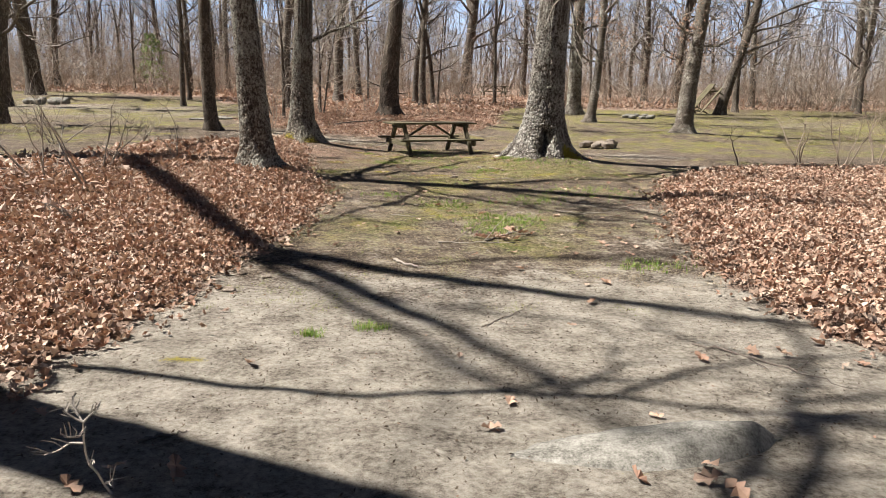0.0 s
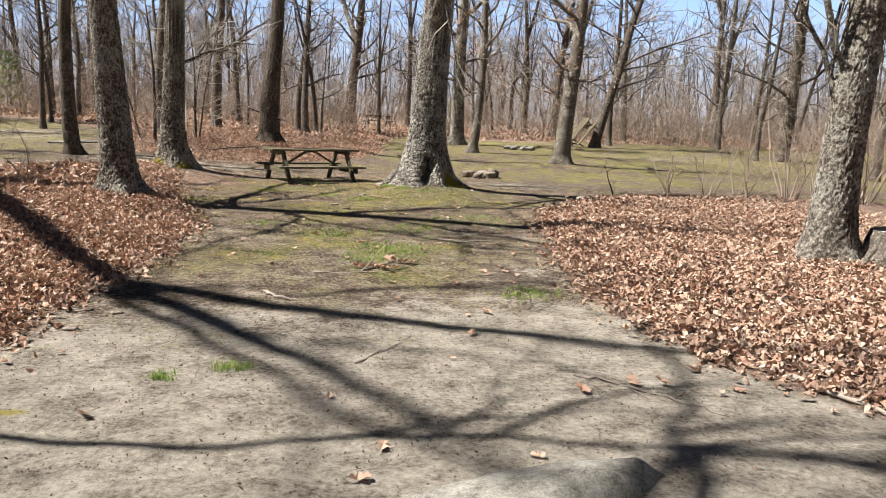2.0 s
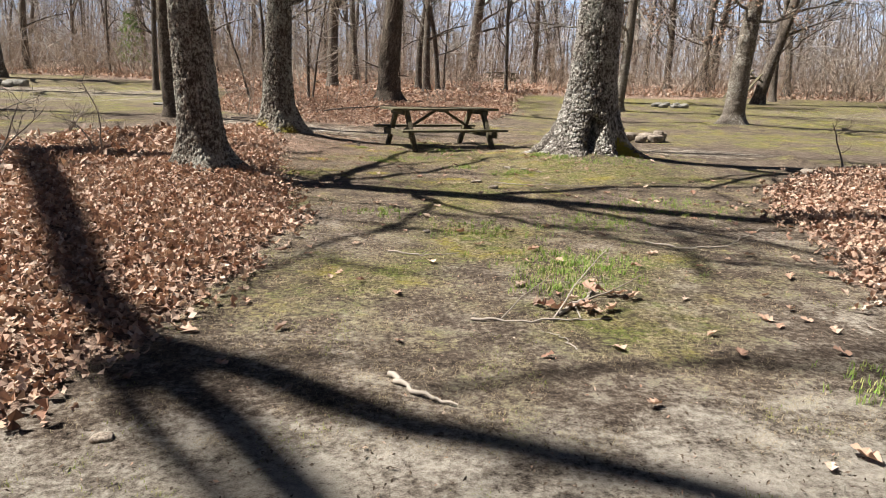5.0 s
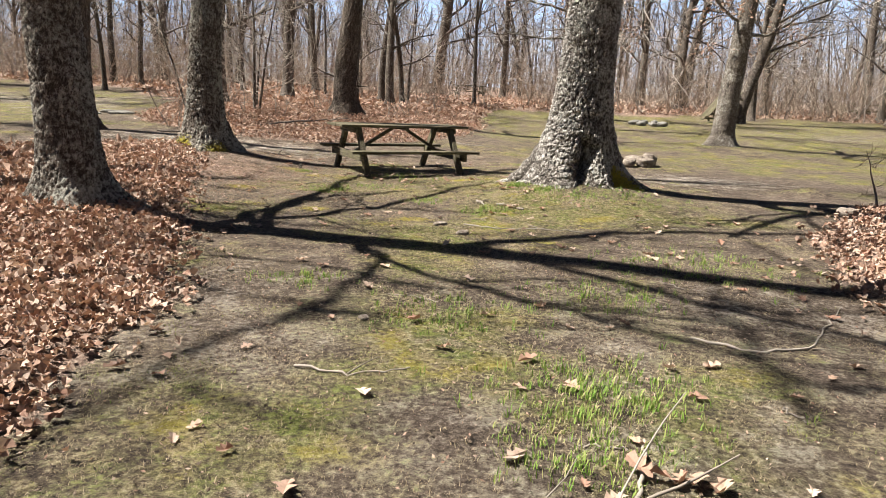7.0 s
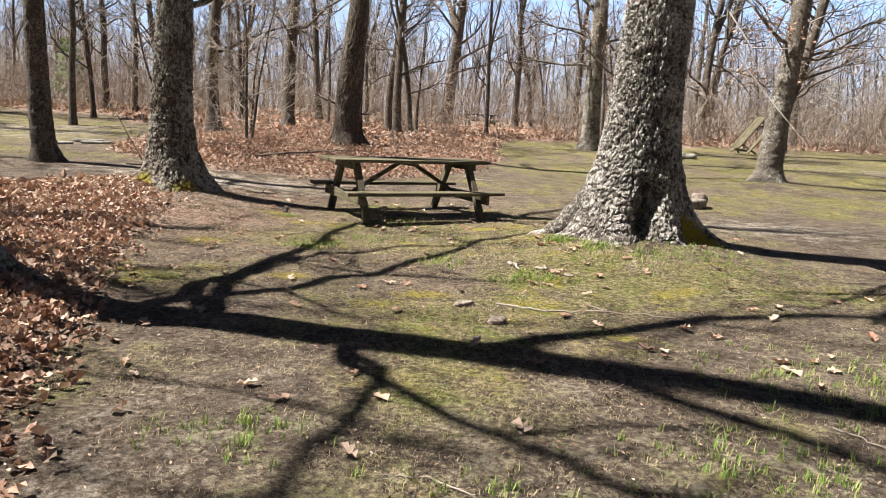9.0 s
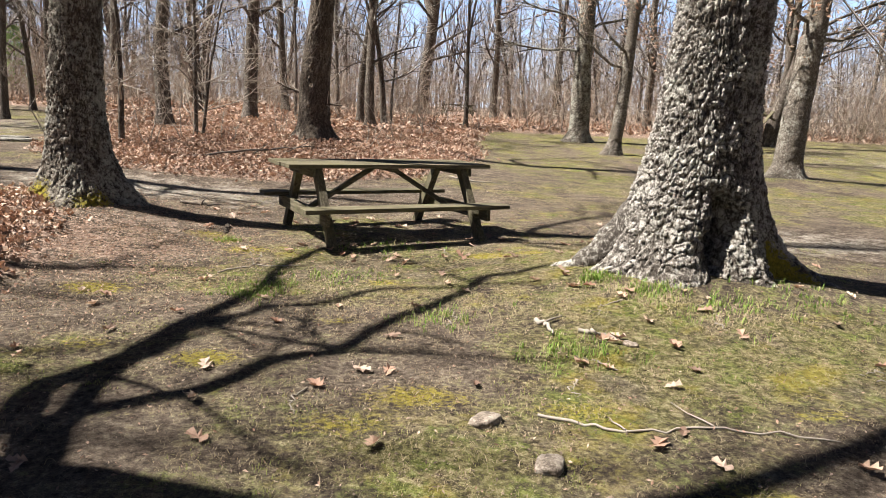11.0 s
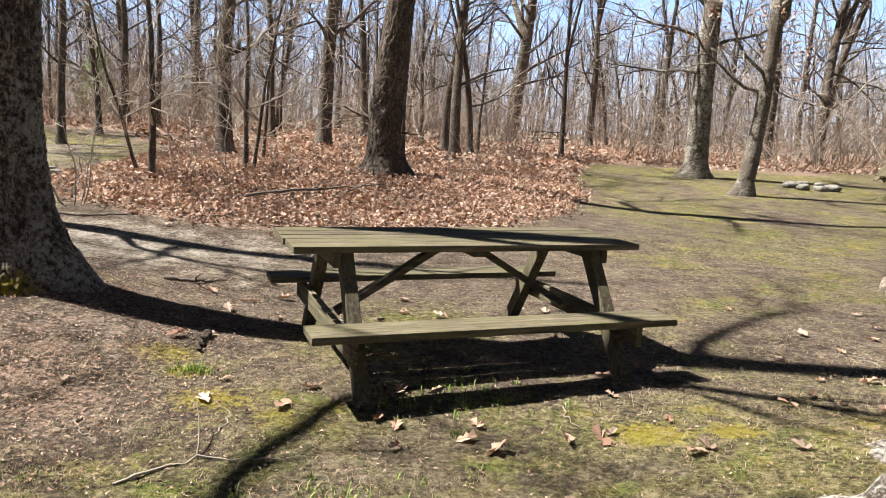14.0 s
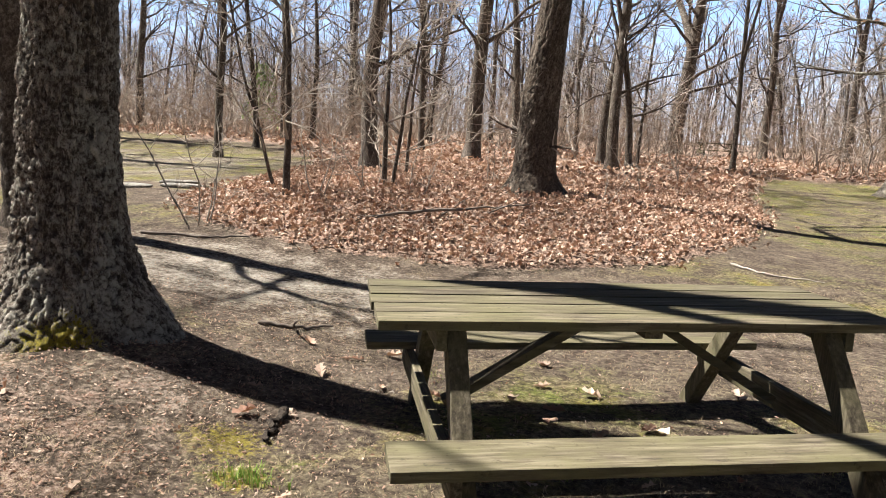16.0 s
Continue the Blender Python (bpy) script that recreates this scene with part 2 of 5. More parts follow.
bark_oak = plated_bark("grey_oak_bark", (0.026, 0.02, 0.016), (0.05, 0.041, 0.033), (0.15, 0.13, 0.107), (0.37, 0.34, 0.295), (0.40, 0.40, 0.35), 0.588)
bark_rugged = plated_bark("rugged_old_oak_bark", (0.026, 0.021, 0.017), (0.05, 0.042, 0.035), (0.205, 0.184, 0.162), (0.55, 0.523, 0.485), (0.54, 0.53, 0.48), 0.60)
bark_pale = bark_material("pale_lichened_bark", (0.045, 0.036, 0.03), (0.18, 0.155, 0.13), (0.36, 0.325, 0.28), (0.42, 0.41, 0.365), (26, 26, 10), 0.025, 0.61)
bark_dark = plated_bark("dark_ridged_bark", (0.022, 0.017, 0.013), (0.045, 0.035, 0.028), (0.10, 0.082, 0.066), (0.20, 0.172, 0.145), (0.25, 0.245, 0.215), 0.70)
bark_far = bark_material("woodland_bark", (0.03, 0.024, 0.02), (0.115, 0.095, 0.08), (0.25, 0.218, 0.186), (0.30, 0.29, 0.255), (16, 16, 3), 0.02, 0.64)


def twig_material(name, a, b):
    n = Nodes(name)
    isl = n.node("ShaderNodeNewGeometry").outputs["Random Per Island"]
    grain = n.noise(n.coords((1, 1, 1)), 40.0, 3.0)
    return n.colour(n.ramp(n.math("ADD", n.math("MULTIPLY", isl, 0.7), n.math("MULTIPLY", grain, 0.3)), [(0.1, a), (0.9, b)]))


twig_grey = twig_material("grey_brown_twigs", (0.22, 0.19, 0.165), (0.50, 0.46, 0.415))
twig_dark = twig_material("dark_far_trunks", (0.06, 0.049, 0.041), (0.21, 0.178, 0.152))
twig_pale = twig_material("bleached_twigs", (0.195, 0.165, 0.135), (0.375, 0.338, 0.292))
twig_red = twig_material("tan_brush_stems", (0.195, 0.146, 0.112), (0.375, 0.307, 0.247))


def leaf_material(name, stops, through_colour):
    n = Nodes(name)
    isl = n.node("ShaderNodeNewGeometry").outputs["Random Per Island"]
    info = n.node("ShaderNodeObjectInfo").outputs["Random"]
    grain = n.noise(n.coords(), 60.0, 4.0)
    pick = n.math("FRACT", n.math("ADD", isl, info))
    col = n.ramp(pick, stops)
    col = n.mix(n.grey(grain, 0.3, 0.7, 0.0, 0.35), col, (0.12, 0.0713, 0.0488))
    n.bump(grain, 0.4, 0.004)
    n.bsdf.inputs["Roughness"].default_value = 0.6
    trans = n.node("ShaderNodeBsdfTranslucent")
    n.link(n.mix(1.0, col, through_colour, "MULTIPLY"), trans.inputs["Color"])
    mix = n.node("ShaderNodeMixShader")
    mix.inputs[0].default_value = 0.12
    n.colour(col)
    n.link(n.bsdf.outputs[0], mix.inputs[1]); n.link(trans.outputs[0], mix.inputs[2])
    n.link(mix.outputs[0], n.t.nodes["Material Output"].inputs["Surface"])
    return n.mat


dead_leaf = leaf_material("dead_oak_leaves", [(0.0, (0.29, 0.16, 0.11)), (0.25, (0.56, 0.40, 0.30)), (0.5, (0.32, 0.19, 0.135)), (0.75, (0.70, 0.56, 0.45)), (1.0, (0.14, 0.08, 0.057))], (1.0, 0.8, 0.6))
grass_blade = leaf_material("sparse_spring_grass", [(0.0, (0.225, 0.285, 0.06)), (0.45, (0.345, 0.36, 0.105)), (0.7, (0.45, 0.398, 0.21)), (1.0, (0.165, 0.27, 0.0375))], (0.9, 1.0, 0.5))

green_blade = leaf_material("fresh_green_grass", [(0.0, (0.14, 0.29, 0.04)), (0.45, (0.22, 0.36, 0.06)), (0.75, (0.36, 0.41, 0.12)), (1.0, (0.48, 0.44, 0.23))], (0.8, 1.0, 0.4))
straw_blade = leaf_material("dead_straw_grass", [(0.0, (0.44, 0.36, 0.22)), (0.5, (0.60, 0.51, 0.345)), (1.0, (0.29, 0.225, 0.13))], (1.0, 0.9, 0.6))


def ground_material():
    n = Nodes("woodland_ground")
    vec = n.coords()
    big, mid, fine, grit = n.noise(vec, 0.7, 4.0), n.noise(vec, 3.2, 6.0, 0.7), n.noise(vec, 24.0, 8.0, 0.75), n.noise(vec, 150.0, 5.0, 0.75)
    peb = n.node("ShaderNodeTexVoronoi", Scale=70.0)
    n.link(vec, peb.inputs["Vector"])
    dot = n.grey(peb.outputs["Distance"], 0.12, 0.32, 1.0, 0.0)
    chance = n.node("ShaderNodeSeparateColor")
    n.link(peb.outputs["Color"], chance.inputs[0])
    rare = n.grey(chance.outputs[0], 0.72, 0.74)
    pale = n.grey(chance.outputs[1], 0.5, 0.52)
    f2 = n.math("ADD", n.math("MULTIPLY", fine, 0.62), n.math("MULTIPLY", grit, 0.38))
    sand = n.ramp(n.math("ADD", n.math("MULTIPLY", f2, 0.65), n.math("MULTIPLY", mid, 0.35)), [(0.40, (0.075, 0.062, 0.05)), (0.46, (0.25, 0.22, 0.182)), (0.515, (0.40, 0.36, 0.305)), (0.59, (0.58, 0.535, 0.465))])
    soil = n.ramp(n.math("ADD", n.math("MULTIPLY", f2, 0.75), n.math("MULTIPLY", mid, 0.25)), [(0.40, (0.02, 0.015, 0.011)), (0.465, (0.095, 0.071, 0.053)), (0.53, (0.20, 0.158, 0.12)), (0.61, (0.45, 0.385, 0.315))])
    moss = n.ramp(f2, [(0.40, (0.024, 0.021, 0.008)), (0.47, (0.10, 0.094, 0.03)), (0.54, (0.235, 0.215, 0.085)), (0.62, (0.50, 0.45, 0.28))])
    gold = n.ramp(f2, [(0.36, (0.135, 0.105, 0.0075)), (0.60, (0.45, 0.383, 0.0525))])
    moss = n.mix(n.grey(n.noise(vec, 1.9, 4.0, 0.6), 0.53, 0.64, 0.0, 0.65), moss, gold)
    straw = n.ramp(f2, [(0.40, (0.0375, 0.027, 0.0135)), (0.47, (0.225, 0.173, 0.0938)), (0.54, (0.42, 0.345, 0.21)), (0.62, (0.6, 0.525, 0.375))])
    moss = n.mix(n.grey(n.noise(vec, 4.3, 5.0, 0.65), 0.50, 0.60, 0.0, 0.6), moss, straw)
    moss = n.mix(n.grey(n.noise(vec, 3.6, 6.0, 0.7), 0.52, 0.60, 0.0, 0.8), moss, n.ramp(f2, [(0.40, (0.0225, 0.0263, 0.006)), (0.55, (0.203, 0.247, 0.045)), (0.62, (0.345, 0.39, 0.12))]))
    patch = n.grey(n.math("ADD", n.attr("golden"), n.math("MULTIPLY", n.math("SUBTRACT", fine, 0.5), 1.2)), 0.42, 0.62, 0.0, 0.85)
    litter = n.ramp(f2, [(0.40, (0.0225, 0.015, 0.0105)), (0.47, (0.18, 0.116, 0.0863)), (0.54, (0.375, 0.274, 0.214)), (0.62, (0.54, 0.439, 0.364))])

    def cover(name, cut=0.5, soft=0.12):
        v = n.math("ADD", n.attr(name), n.math("ADD", n.math("MULTIPLY", n.math("SUBTRACT", fine, 0.5), 1.0), n.math("MULTIPLY", n.math("SUBTRACT", mid, 0.5), 1.1)))
        return n.grey(v, cut - soft, cut + soft)

    col = n.mix(cover("sandy", 0.5, 0.2), soil, sand)
    col = n.mix(n.math("MULTIPLY", n.math("MULTIPLY", cover("mossy", 0.5, 0.14), n.grey(n.noise(vec, 1.3, 6.0, 0.7), 0.40, 0.52, 0.25, 1.0)), 0.95), col, moss)
    col = n.mix(patch, col, gold)
    col = n.mix(cover("leafy", 0.5, 0.06), col, litter)
    chips = n.math("MULTIPLY", n.math("MULTIPLY", dot, rare), 0.8)
    col = n.mix(chips, col, n.mix(pale, (0.0675, 0.0488, 0.0375), (0.345, 0.285, 0.232)))
    n.bump(n.math("ADD", n.math("ADD", n.math("MULTIPLY", fine, 0.7), n.math("MULTIPLY", grit, 0.4)), n.math("MULTIPLY", chips, 0.2)), 1.0, 0.07)
    n.bsdf.inputs["Roughness"].default_value = 1.0
    return n.colour(col)


def wood_material(name, dark, mid, pale, green, along):
    n = Nodes(name)
    vec = n.coords(along)
    grain = n.noise(vec, 1.6, 6.0, 0.65)
    blotch = n.noise(n.coords((0.5, 1.0, 1.0)), 4.5, 6.0, 0.7)
    fleck = n.noise(n.coords(), 26.0, 4.0, 0.7)
    col = n.ramp(grain, [(0.32, dark), (0.5, mid), (0.68, pale)])
    rnd = n.node("ShaderNodeObjectInfo").outputs["Random"]
    col = n.mix(n.grey(blotch, 0.38, 0.62, 0.0, 0.75), col, green)
    col = n.mix(n.grey(fleck, 0.58, 0.72, 0.0, 0.6), col, dark)
    col = n.mix(n.grey(rnd, 0, 1, 0.0, 0.35), col, dark)
    n.bump(n.math("ADD", grain, n.math("MULTIPLY", fleck, 0.4)), 0.7, 0.006)
    n.bsdf.inputs["Roughness"].default_value = 0.85
    return n.colour(col)


WOOD_TONES = ((0.0263, 0.021, 0.015), (0.101, 0.0848, 0.0585), (0.232, 0.203, 0.146), (0.131, 0.122, 0.0638))
weathered_wood = wood_material("weathered_wood", *WOOD_TONES, (1.6, 18.0, 18.0))
weathered_post = wood_material("weathered_wood_upright", *WOOD_TONES, (28.0, 28.0, 2.0))
weathered_beam = wood_material("weathered_wood_cross", *WOOD_TONES, (28.0, 2.0, 28.0))


def stone_material(name, a, b, c):
    n = Nodes(name)
    vec = n.coords()
    f = n.noise(vec, 9.0, 8.0, 0.7)
    g = n.noise(vec, 70.0, 4.0, 0.7)
    col = n.ramp(n.math("ADD", n.math("MULTIPLY", f, 0.6), n.math("MULTIPLY", g, 0.4)), [(0.40, a), (0.5, b), (0.62, c)])
    n.bump(n.math("ADD", n.math("MULTIPLY", f, 0.6), n.math("MULTIPLY", g, 0.3)), 0.8, 0.02)
    return n.colour(col)


stone_grey = stone_material("grey_fieldstone", (0.085, 0.08, 0.07), (0.19, 0.182, 0.162), (0.31, 0.30, 0.272))
stone_tan = stone_material("tan_fieldstone", (0.09, 0.0713, 0.0562), (0.225, 0.188, 0.154), (0.39, 0.345, 0.289))


# ---- ground: one sheet out to the horizon ----
def spread(lo, hi, step, far, grow=1.16):
    mid = list(np.arange(lo, hi + step / 2, step))
    a, b, s = mid[-1], mid[0], step
    up, down = [], []
    while a < far:
        s *= grow
        a += s
        b -= s
        up.append(a)
        down.append(b)
    return np.array(down[::-1] + mid + up)


# cushions of yellow moss: x, y, half widths, strength
GOLD_MOSS = [(0.72, 18.76, 0.30, 0.22, 0.8), (1.16, 18.78, 0.22, 0.16, 0.8), (1.6, 21.6, 0.3, 0.3, 0.5), (-1.33, 15.77, 0.35, 0.22, 0.65), (-0.32, 17.67, 0.35, 0.18, 0.6), (-2.5, 17.2, 0.45, 0.3, 0.65),
             (-0.45, 14.88, 0.5, 0.25, 0.55), (-1.76, 4.72, 0.24, 0.09, 0.75), (-2.0, 19.3, 0.3, 0.2, 0.6), (2.0, 15.0, 0.5, 0.2, 0.5), (1.0, 3.17, 0.22, 0.05, 0.6), (-2.25, 19.6, 0.4, 0.3, 0.62), (-1.7, 18.9, 0.4, 0.28, 0.65), (-2.1, 16.0, 0.3, 0.2, 0.55), (0.2, 13.4, 0.5, 0.3, 0.45), (1.3, 14.2, 0.6, 0.25, 0.5), (-0.1, 15.2, 0.5, 0.25, 0.62), (0.7, 15.05, 0.4, 0.2, 0.58), (-0.6, 16.6, 0.35, 0.2, 0.5), (-1.0, 18.9, 0.3, 0.2, 0.5)]


def build_ground():
    gx, gy = spread(-7.0, 9.0, 0.08, 900), spread(1.2, 25.0, 0.08, 900)
    X, Y = np.meshgrid(gx, gy)
    x, y = X.ravel(), Y.ravel()
    z = ground_z(x, y)
    nx, ny = len(gx), len(gy)
    i, j = np.meshgrid(np.arange(ny - 1), np.arange(nx - 1), indexing="ij")
    quads = np.stack([i * nx + j, i * nx + j + 1, (i + 1) * nx + j + 1, (i + 1) * nx + j], -1).reshape(-1, 4)
    me = mesh_from("ground", np.stack([x, y, z], -1), [quads], ground_material(), True)
    leafy = smooth(-0.25, 0.3, leaf_zone(x, y))
    leafy = np.maximum(leafy, 0.58 * np.exp(-((x + 3.3) / 1.8) ** 2 - ((y - 18.6) / 1.9) ** 2))
    sandy = smooth(9.0, 5.8, y + 0.9 * (fbm(x * 0.7, y * 0.7, 2.2) - 0.5) * 4) * 0.95
    sandy = np.maximum(sandy, 0.34 * smooth(15, 11.5, y))
    sandy = np.maximum(sandy, 0.36 * np.exp(-((x + 3.2) / 1.6) ** 2 - ((y - 19.2) / 1.6) ** 2))
    sandy = np.maximum(sandy, 0.5 * np.exp(-((x - 5.2) / 2.5) ** 2 - ((y - 20.3) / 1.3) ** 2))
    sandy = np.maximum(sandy, 0.45 * smooth(-8, -11, x) * smooth(27, 30, y) * smooth(40, 36, y))
    sandy = np.maximum(sandy, 0.45 * np.exp(-((x - 17) / 6) ** 2 - ((y - 36) / 4) ** 2))
    sandy = np.maximum(sandy, 0.60 * np.exp(-((x + 4.0) / 3.6) ** 2 - ((y - 22.9) / 1.5) ** 2))
    mossy = smooth(5.5, 9.5, y + 3.0 * (fbm(x * 0.8, y * 0.8, 8.2) - 0.5)) * (-0.22 + 1.1 * fbm(x * 0.9, y * 0.9, 6.1))
    bare = np.exp(-((x + 3.5) / 4.5) ** 2 - ((y - 23.0) / 1.7) ** 2) + np.exp(-((x - 5.0) / 2.0) ** 2 - ((y - 20.5) / 1.2) ** 2) + 0.8 * np.exp(-((x + 2.6) / 1.1) ** 2 - ((y - 19.8) / 1.8) ** 2)
    mossy = mossy * (1 - 0.75 * np.clip(bare, 0, 1)) + 0.45 * np.exp(-((x - 2.4) / 1.8) ** 2 - ((y - 16.4) / 0.9) ** 2) + 0.25 * smooth(20, 25, y) * smooth(1, 4, x) + 0.15 * smooth(18, 20, y) * smooth(-7, -9, x) + 0.20 * np.exp(-((x - 0.6) / 2.6) ** 2 - ((y - 10.8) / 2.6) ** 2) + 0.12 * np.exp(-((x - 0.3) / 2.6) ** 2 - ((y - 15.5) / 1.8) ** 2)
    mossy = mossy + 0.34 * np.exp(-((x + 2.0) / 0.55) ** 2 - ((y - 19.35) / 0.4) ** 2) + 0.25 * np.exp(-((x + 0.5) / 1.3) ** 2 - ((y - 21.0) / 1.2) ** 2) + 0.24 * np.exp(-((x + 0.7) / 1.5) ** 2 - ((y - 18.0) / 1.1) ** 2) + 0.15 * np.exp(-((x - 0.4) / 1.6) ** 2 - ((y - 10.5) / 2.0) ** 2)
    golden = np.zeros_like(x)
    for gx_, gy_, rx, ry, much in GOLD_MOSS:
        golden = np.maximum(golden, much * np.exp(-((x - gx_) / rx) ** 2 - ((y - gy_) / ry) ** 2))
    for name, values in (("leafy", leafy), ("sandy", sandy), ("mossy", mossy), ("golden", golden)):
        me.attributes.new(name, "FLOAT", "POINT").data.foreach_set("value", values.astype(np.float32))
    return tagged(new("ground", me), "sandy woodland clearing ground with moss and leaf litter", "ground", kind="structure")


ground = build_ground()


# ---- pale sky low over the far woods ----
def build_backdrop():
    n = Nodes("pale_low_sky")
    t = n.t
    t.nodes.remove(n.bsdf)
    sep = n.node("ShaderNodeSeparateXYZ")
    c = n.node("ShaderNodeTexCoord")
    n.link(c.outputs["Object"], sep.inputs[0])
    wisps = n.noise(n.coords((0.006, 0.006, 0.02)), 1.0, 5.0)
    h = n.math("ADD", n.grey(sep.outputs[2], 0.0, 110.0), n.math("MULTIPLY", n.math("SUBTRACT", wisps, 0.5), 0.3))
    glow = n.node("ShaderNodeEmission", Strength=1.0)
    n.link(n.ramp(h, [(0.0, (0.36, 0.42, 0.50)), (0.35, (0.26, 0.355, 0.51)), (0.9, (0.14, 0.26, 0.50))]), glow.inputs["Color"])
    n.link(glow.outputs[0], t.nodes["Material Output"].inputs["Surface"])
    a = np.radians(np.linspace(15, 165, 61))
    R = 420.0
    low, high = np.stack([R * np.cos(a), R * np.sin(a), a * 0 - 10], -1), np.stack([R * np.cos(a), R * np.sin(a), a * 0 + 120], -1)
    k = np.arange(60)
    me = mesh_from("backdrop", np.concatenate([low, high]), [np.stack([k, k + 1, k + 62, k + 61], -1)], n.mat, True)
    return tagged(new("backdrop", me), "pale blue spring sky beyond the woods", "sky", kind="structure")


build_backdrop()


# ---- trees ----
def unit(v):
    v = np.asarray(v, float)
    return v / (np.linalg.norm(v) + 1e-9)


def bent_path(rng, start, way, length, steps, wander=0.18, lift=0.0):
    pts, d = [np.asarray(start, float)], unit(way)
    for _ in range(steps):
        d = unit(d + rng.normal(0, wander, 3) + np.array([0, 0, lift]))
        pts.append(pts[-1] + d * length / steps)
    return np.array(pts)


def grow(rng, limbs, twigs, start, way, length, radius, level, twig_r=0.006, far=False):
    """A limb with its forks, out to the twigs."""
    steps = (4 if far else 5) if level > 1 else (2 if far else 3) if level == 1 else 1 if far else 2
    path = bent_path(rng, start, way, length, steps, 0.2 if level else 0.26, 0.06)
    store, sides = (limbs, (5 if far else 6) if level > 1 else 3 if far else 4) if level > 0 else (twigs, 3)
    store.add(path, np.linspace(radius, max(radius * 0.35, twig_r * 0.6), len(path)), sides)
    if level == 0:
        return
    count = {3: 5, 2: 5, 1: 5}[level]
    for c in range(count):
        f = 0.3 + 0.7 * (c + rng.random()) / count
        at = path[min(int(f * steps), steps - 1)] + (path[min(int(f * steps) + 1, steps)] - path[min(int(f * steps), steps - 1)]) * ((f * steps) % 1)
        along = unit(path[-1] - path[0])
        side = unit(rng.normal(0, 1, 3) + np.array([0, 0, 0.25]))
        d = unit(along * 0.75 + (side - along * side.dot(along)) * 0.85)
        grow(rng, limbs, twigs, at, d, length * rng.uniform(0.4, 0.62), max(radius * (1 - 0.6 * f) * 0.6, twig_r), level - 1, twig_r, far)


def plate_field(T, Z, count, tall, seed):
    """Bark plates round a trunk: the distance from the cracks (0 in a crack) and a number for each plate."""
    cx, cy = np.cos(T), np.sin(T)
    warp = vnoise(cx * 5 + seed, cy * 5, Z * 4) - 0.5
    warp2 = vnoise(cx * 14, cy * 14 + seed, Z * 12) - 0.5
    u = T / (2 * np.pi) * count + 2.6 * warp + 1.5 * warp2
    v = Z / tall + 1.3 * (vnoise(cx * 9, cy * 9, Z * 7 + seed) - 0.5)
    i0, j0 = np.floor(u), np.floor(v)
    f1, f2, pick = np.full(T.shape, 9.0), np.full(T.shape, 9.0), np.zeros(T.shape)
    for a in (-1, 0, 1):
        for b in (-1, 0, 1):
            i, j = i0 + a, j0 + b
            w = np.mod(i, count)
            d = np.hypot(i + 0.1 + 0.8 * hash3(w, j, seed) - u, j + 0.1 + 0.8 * hash3(w, j, seed + 17) - v)
            nearer = d < f1
            f2 = np.where(nearer, f1, np.minimum(f2, d))
            pick = np.where(nearer, hash3(w, j, seed + 31), pick)
            f1 = np.where(nearer, d, f1)
    return f2 - f1, pick


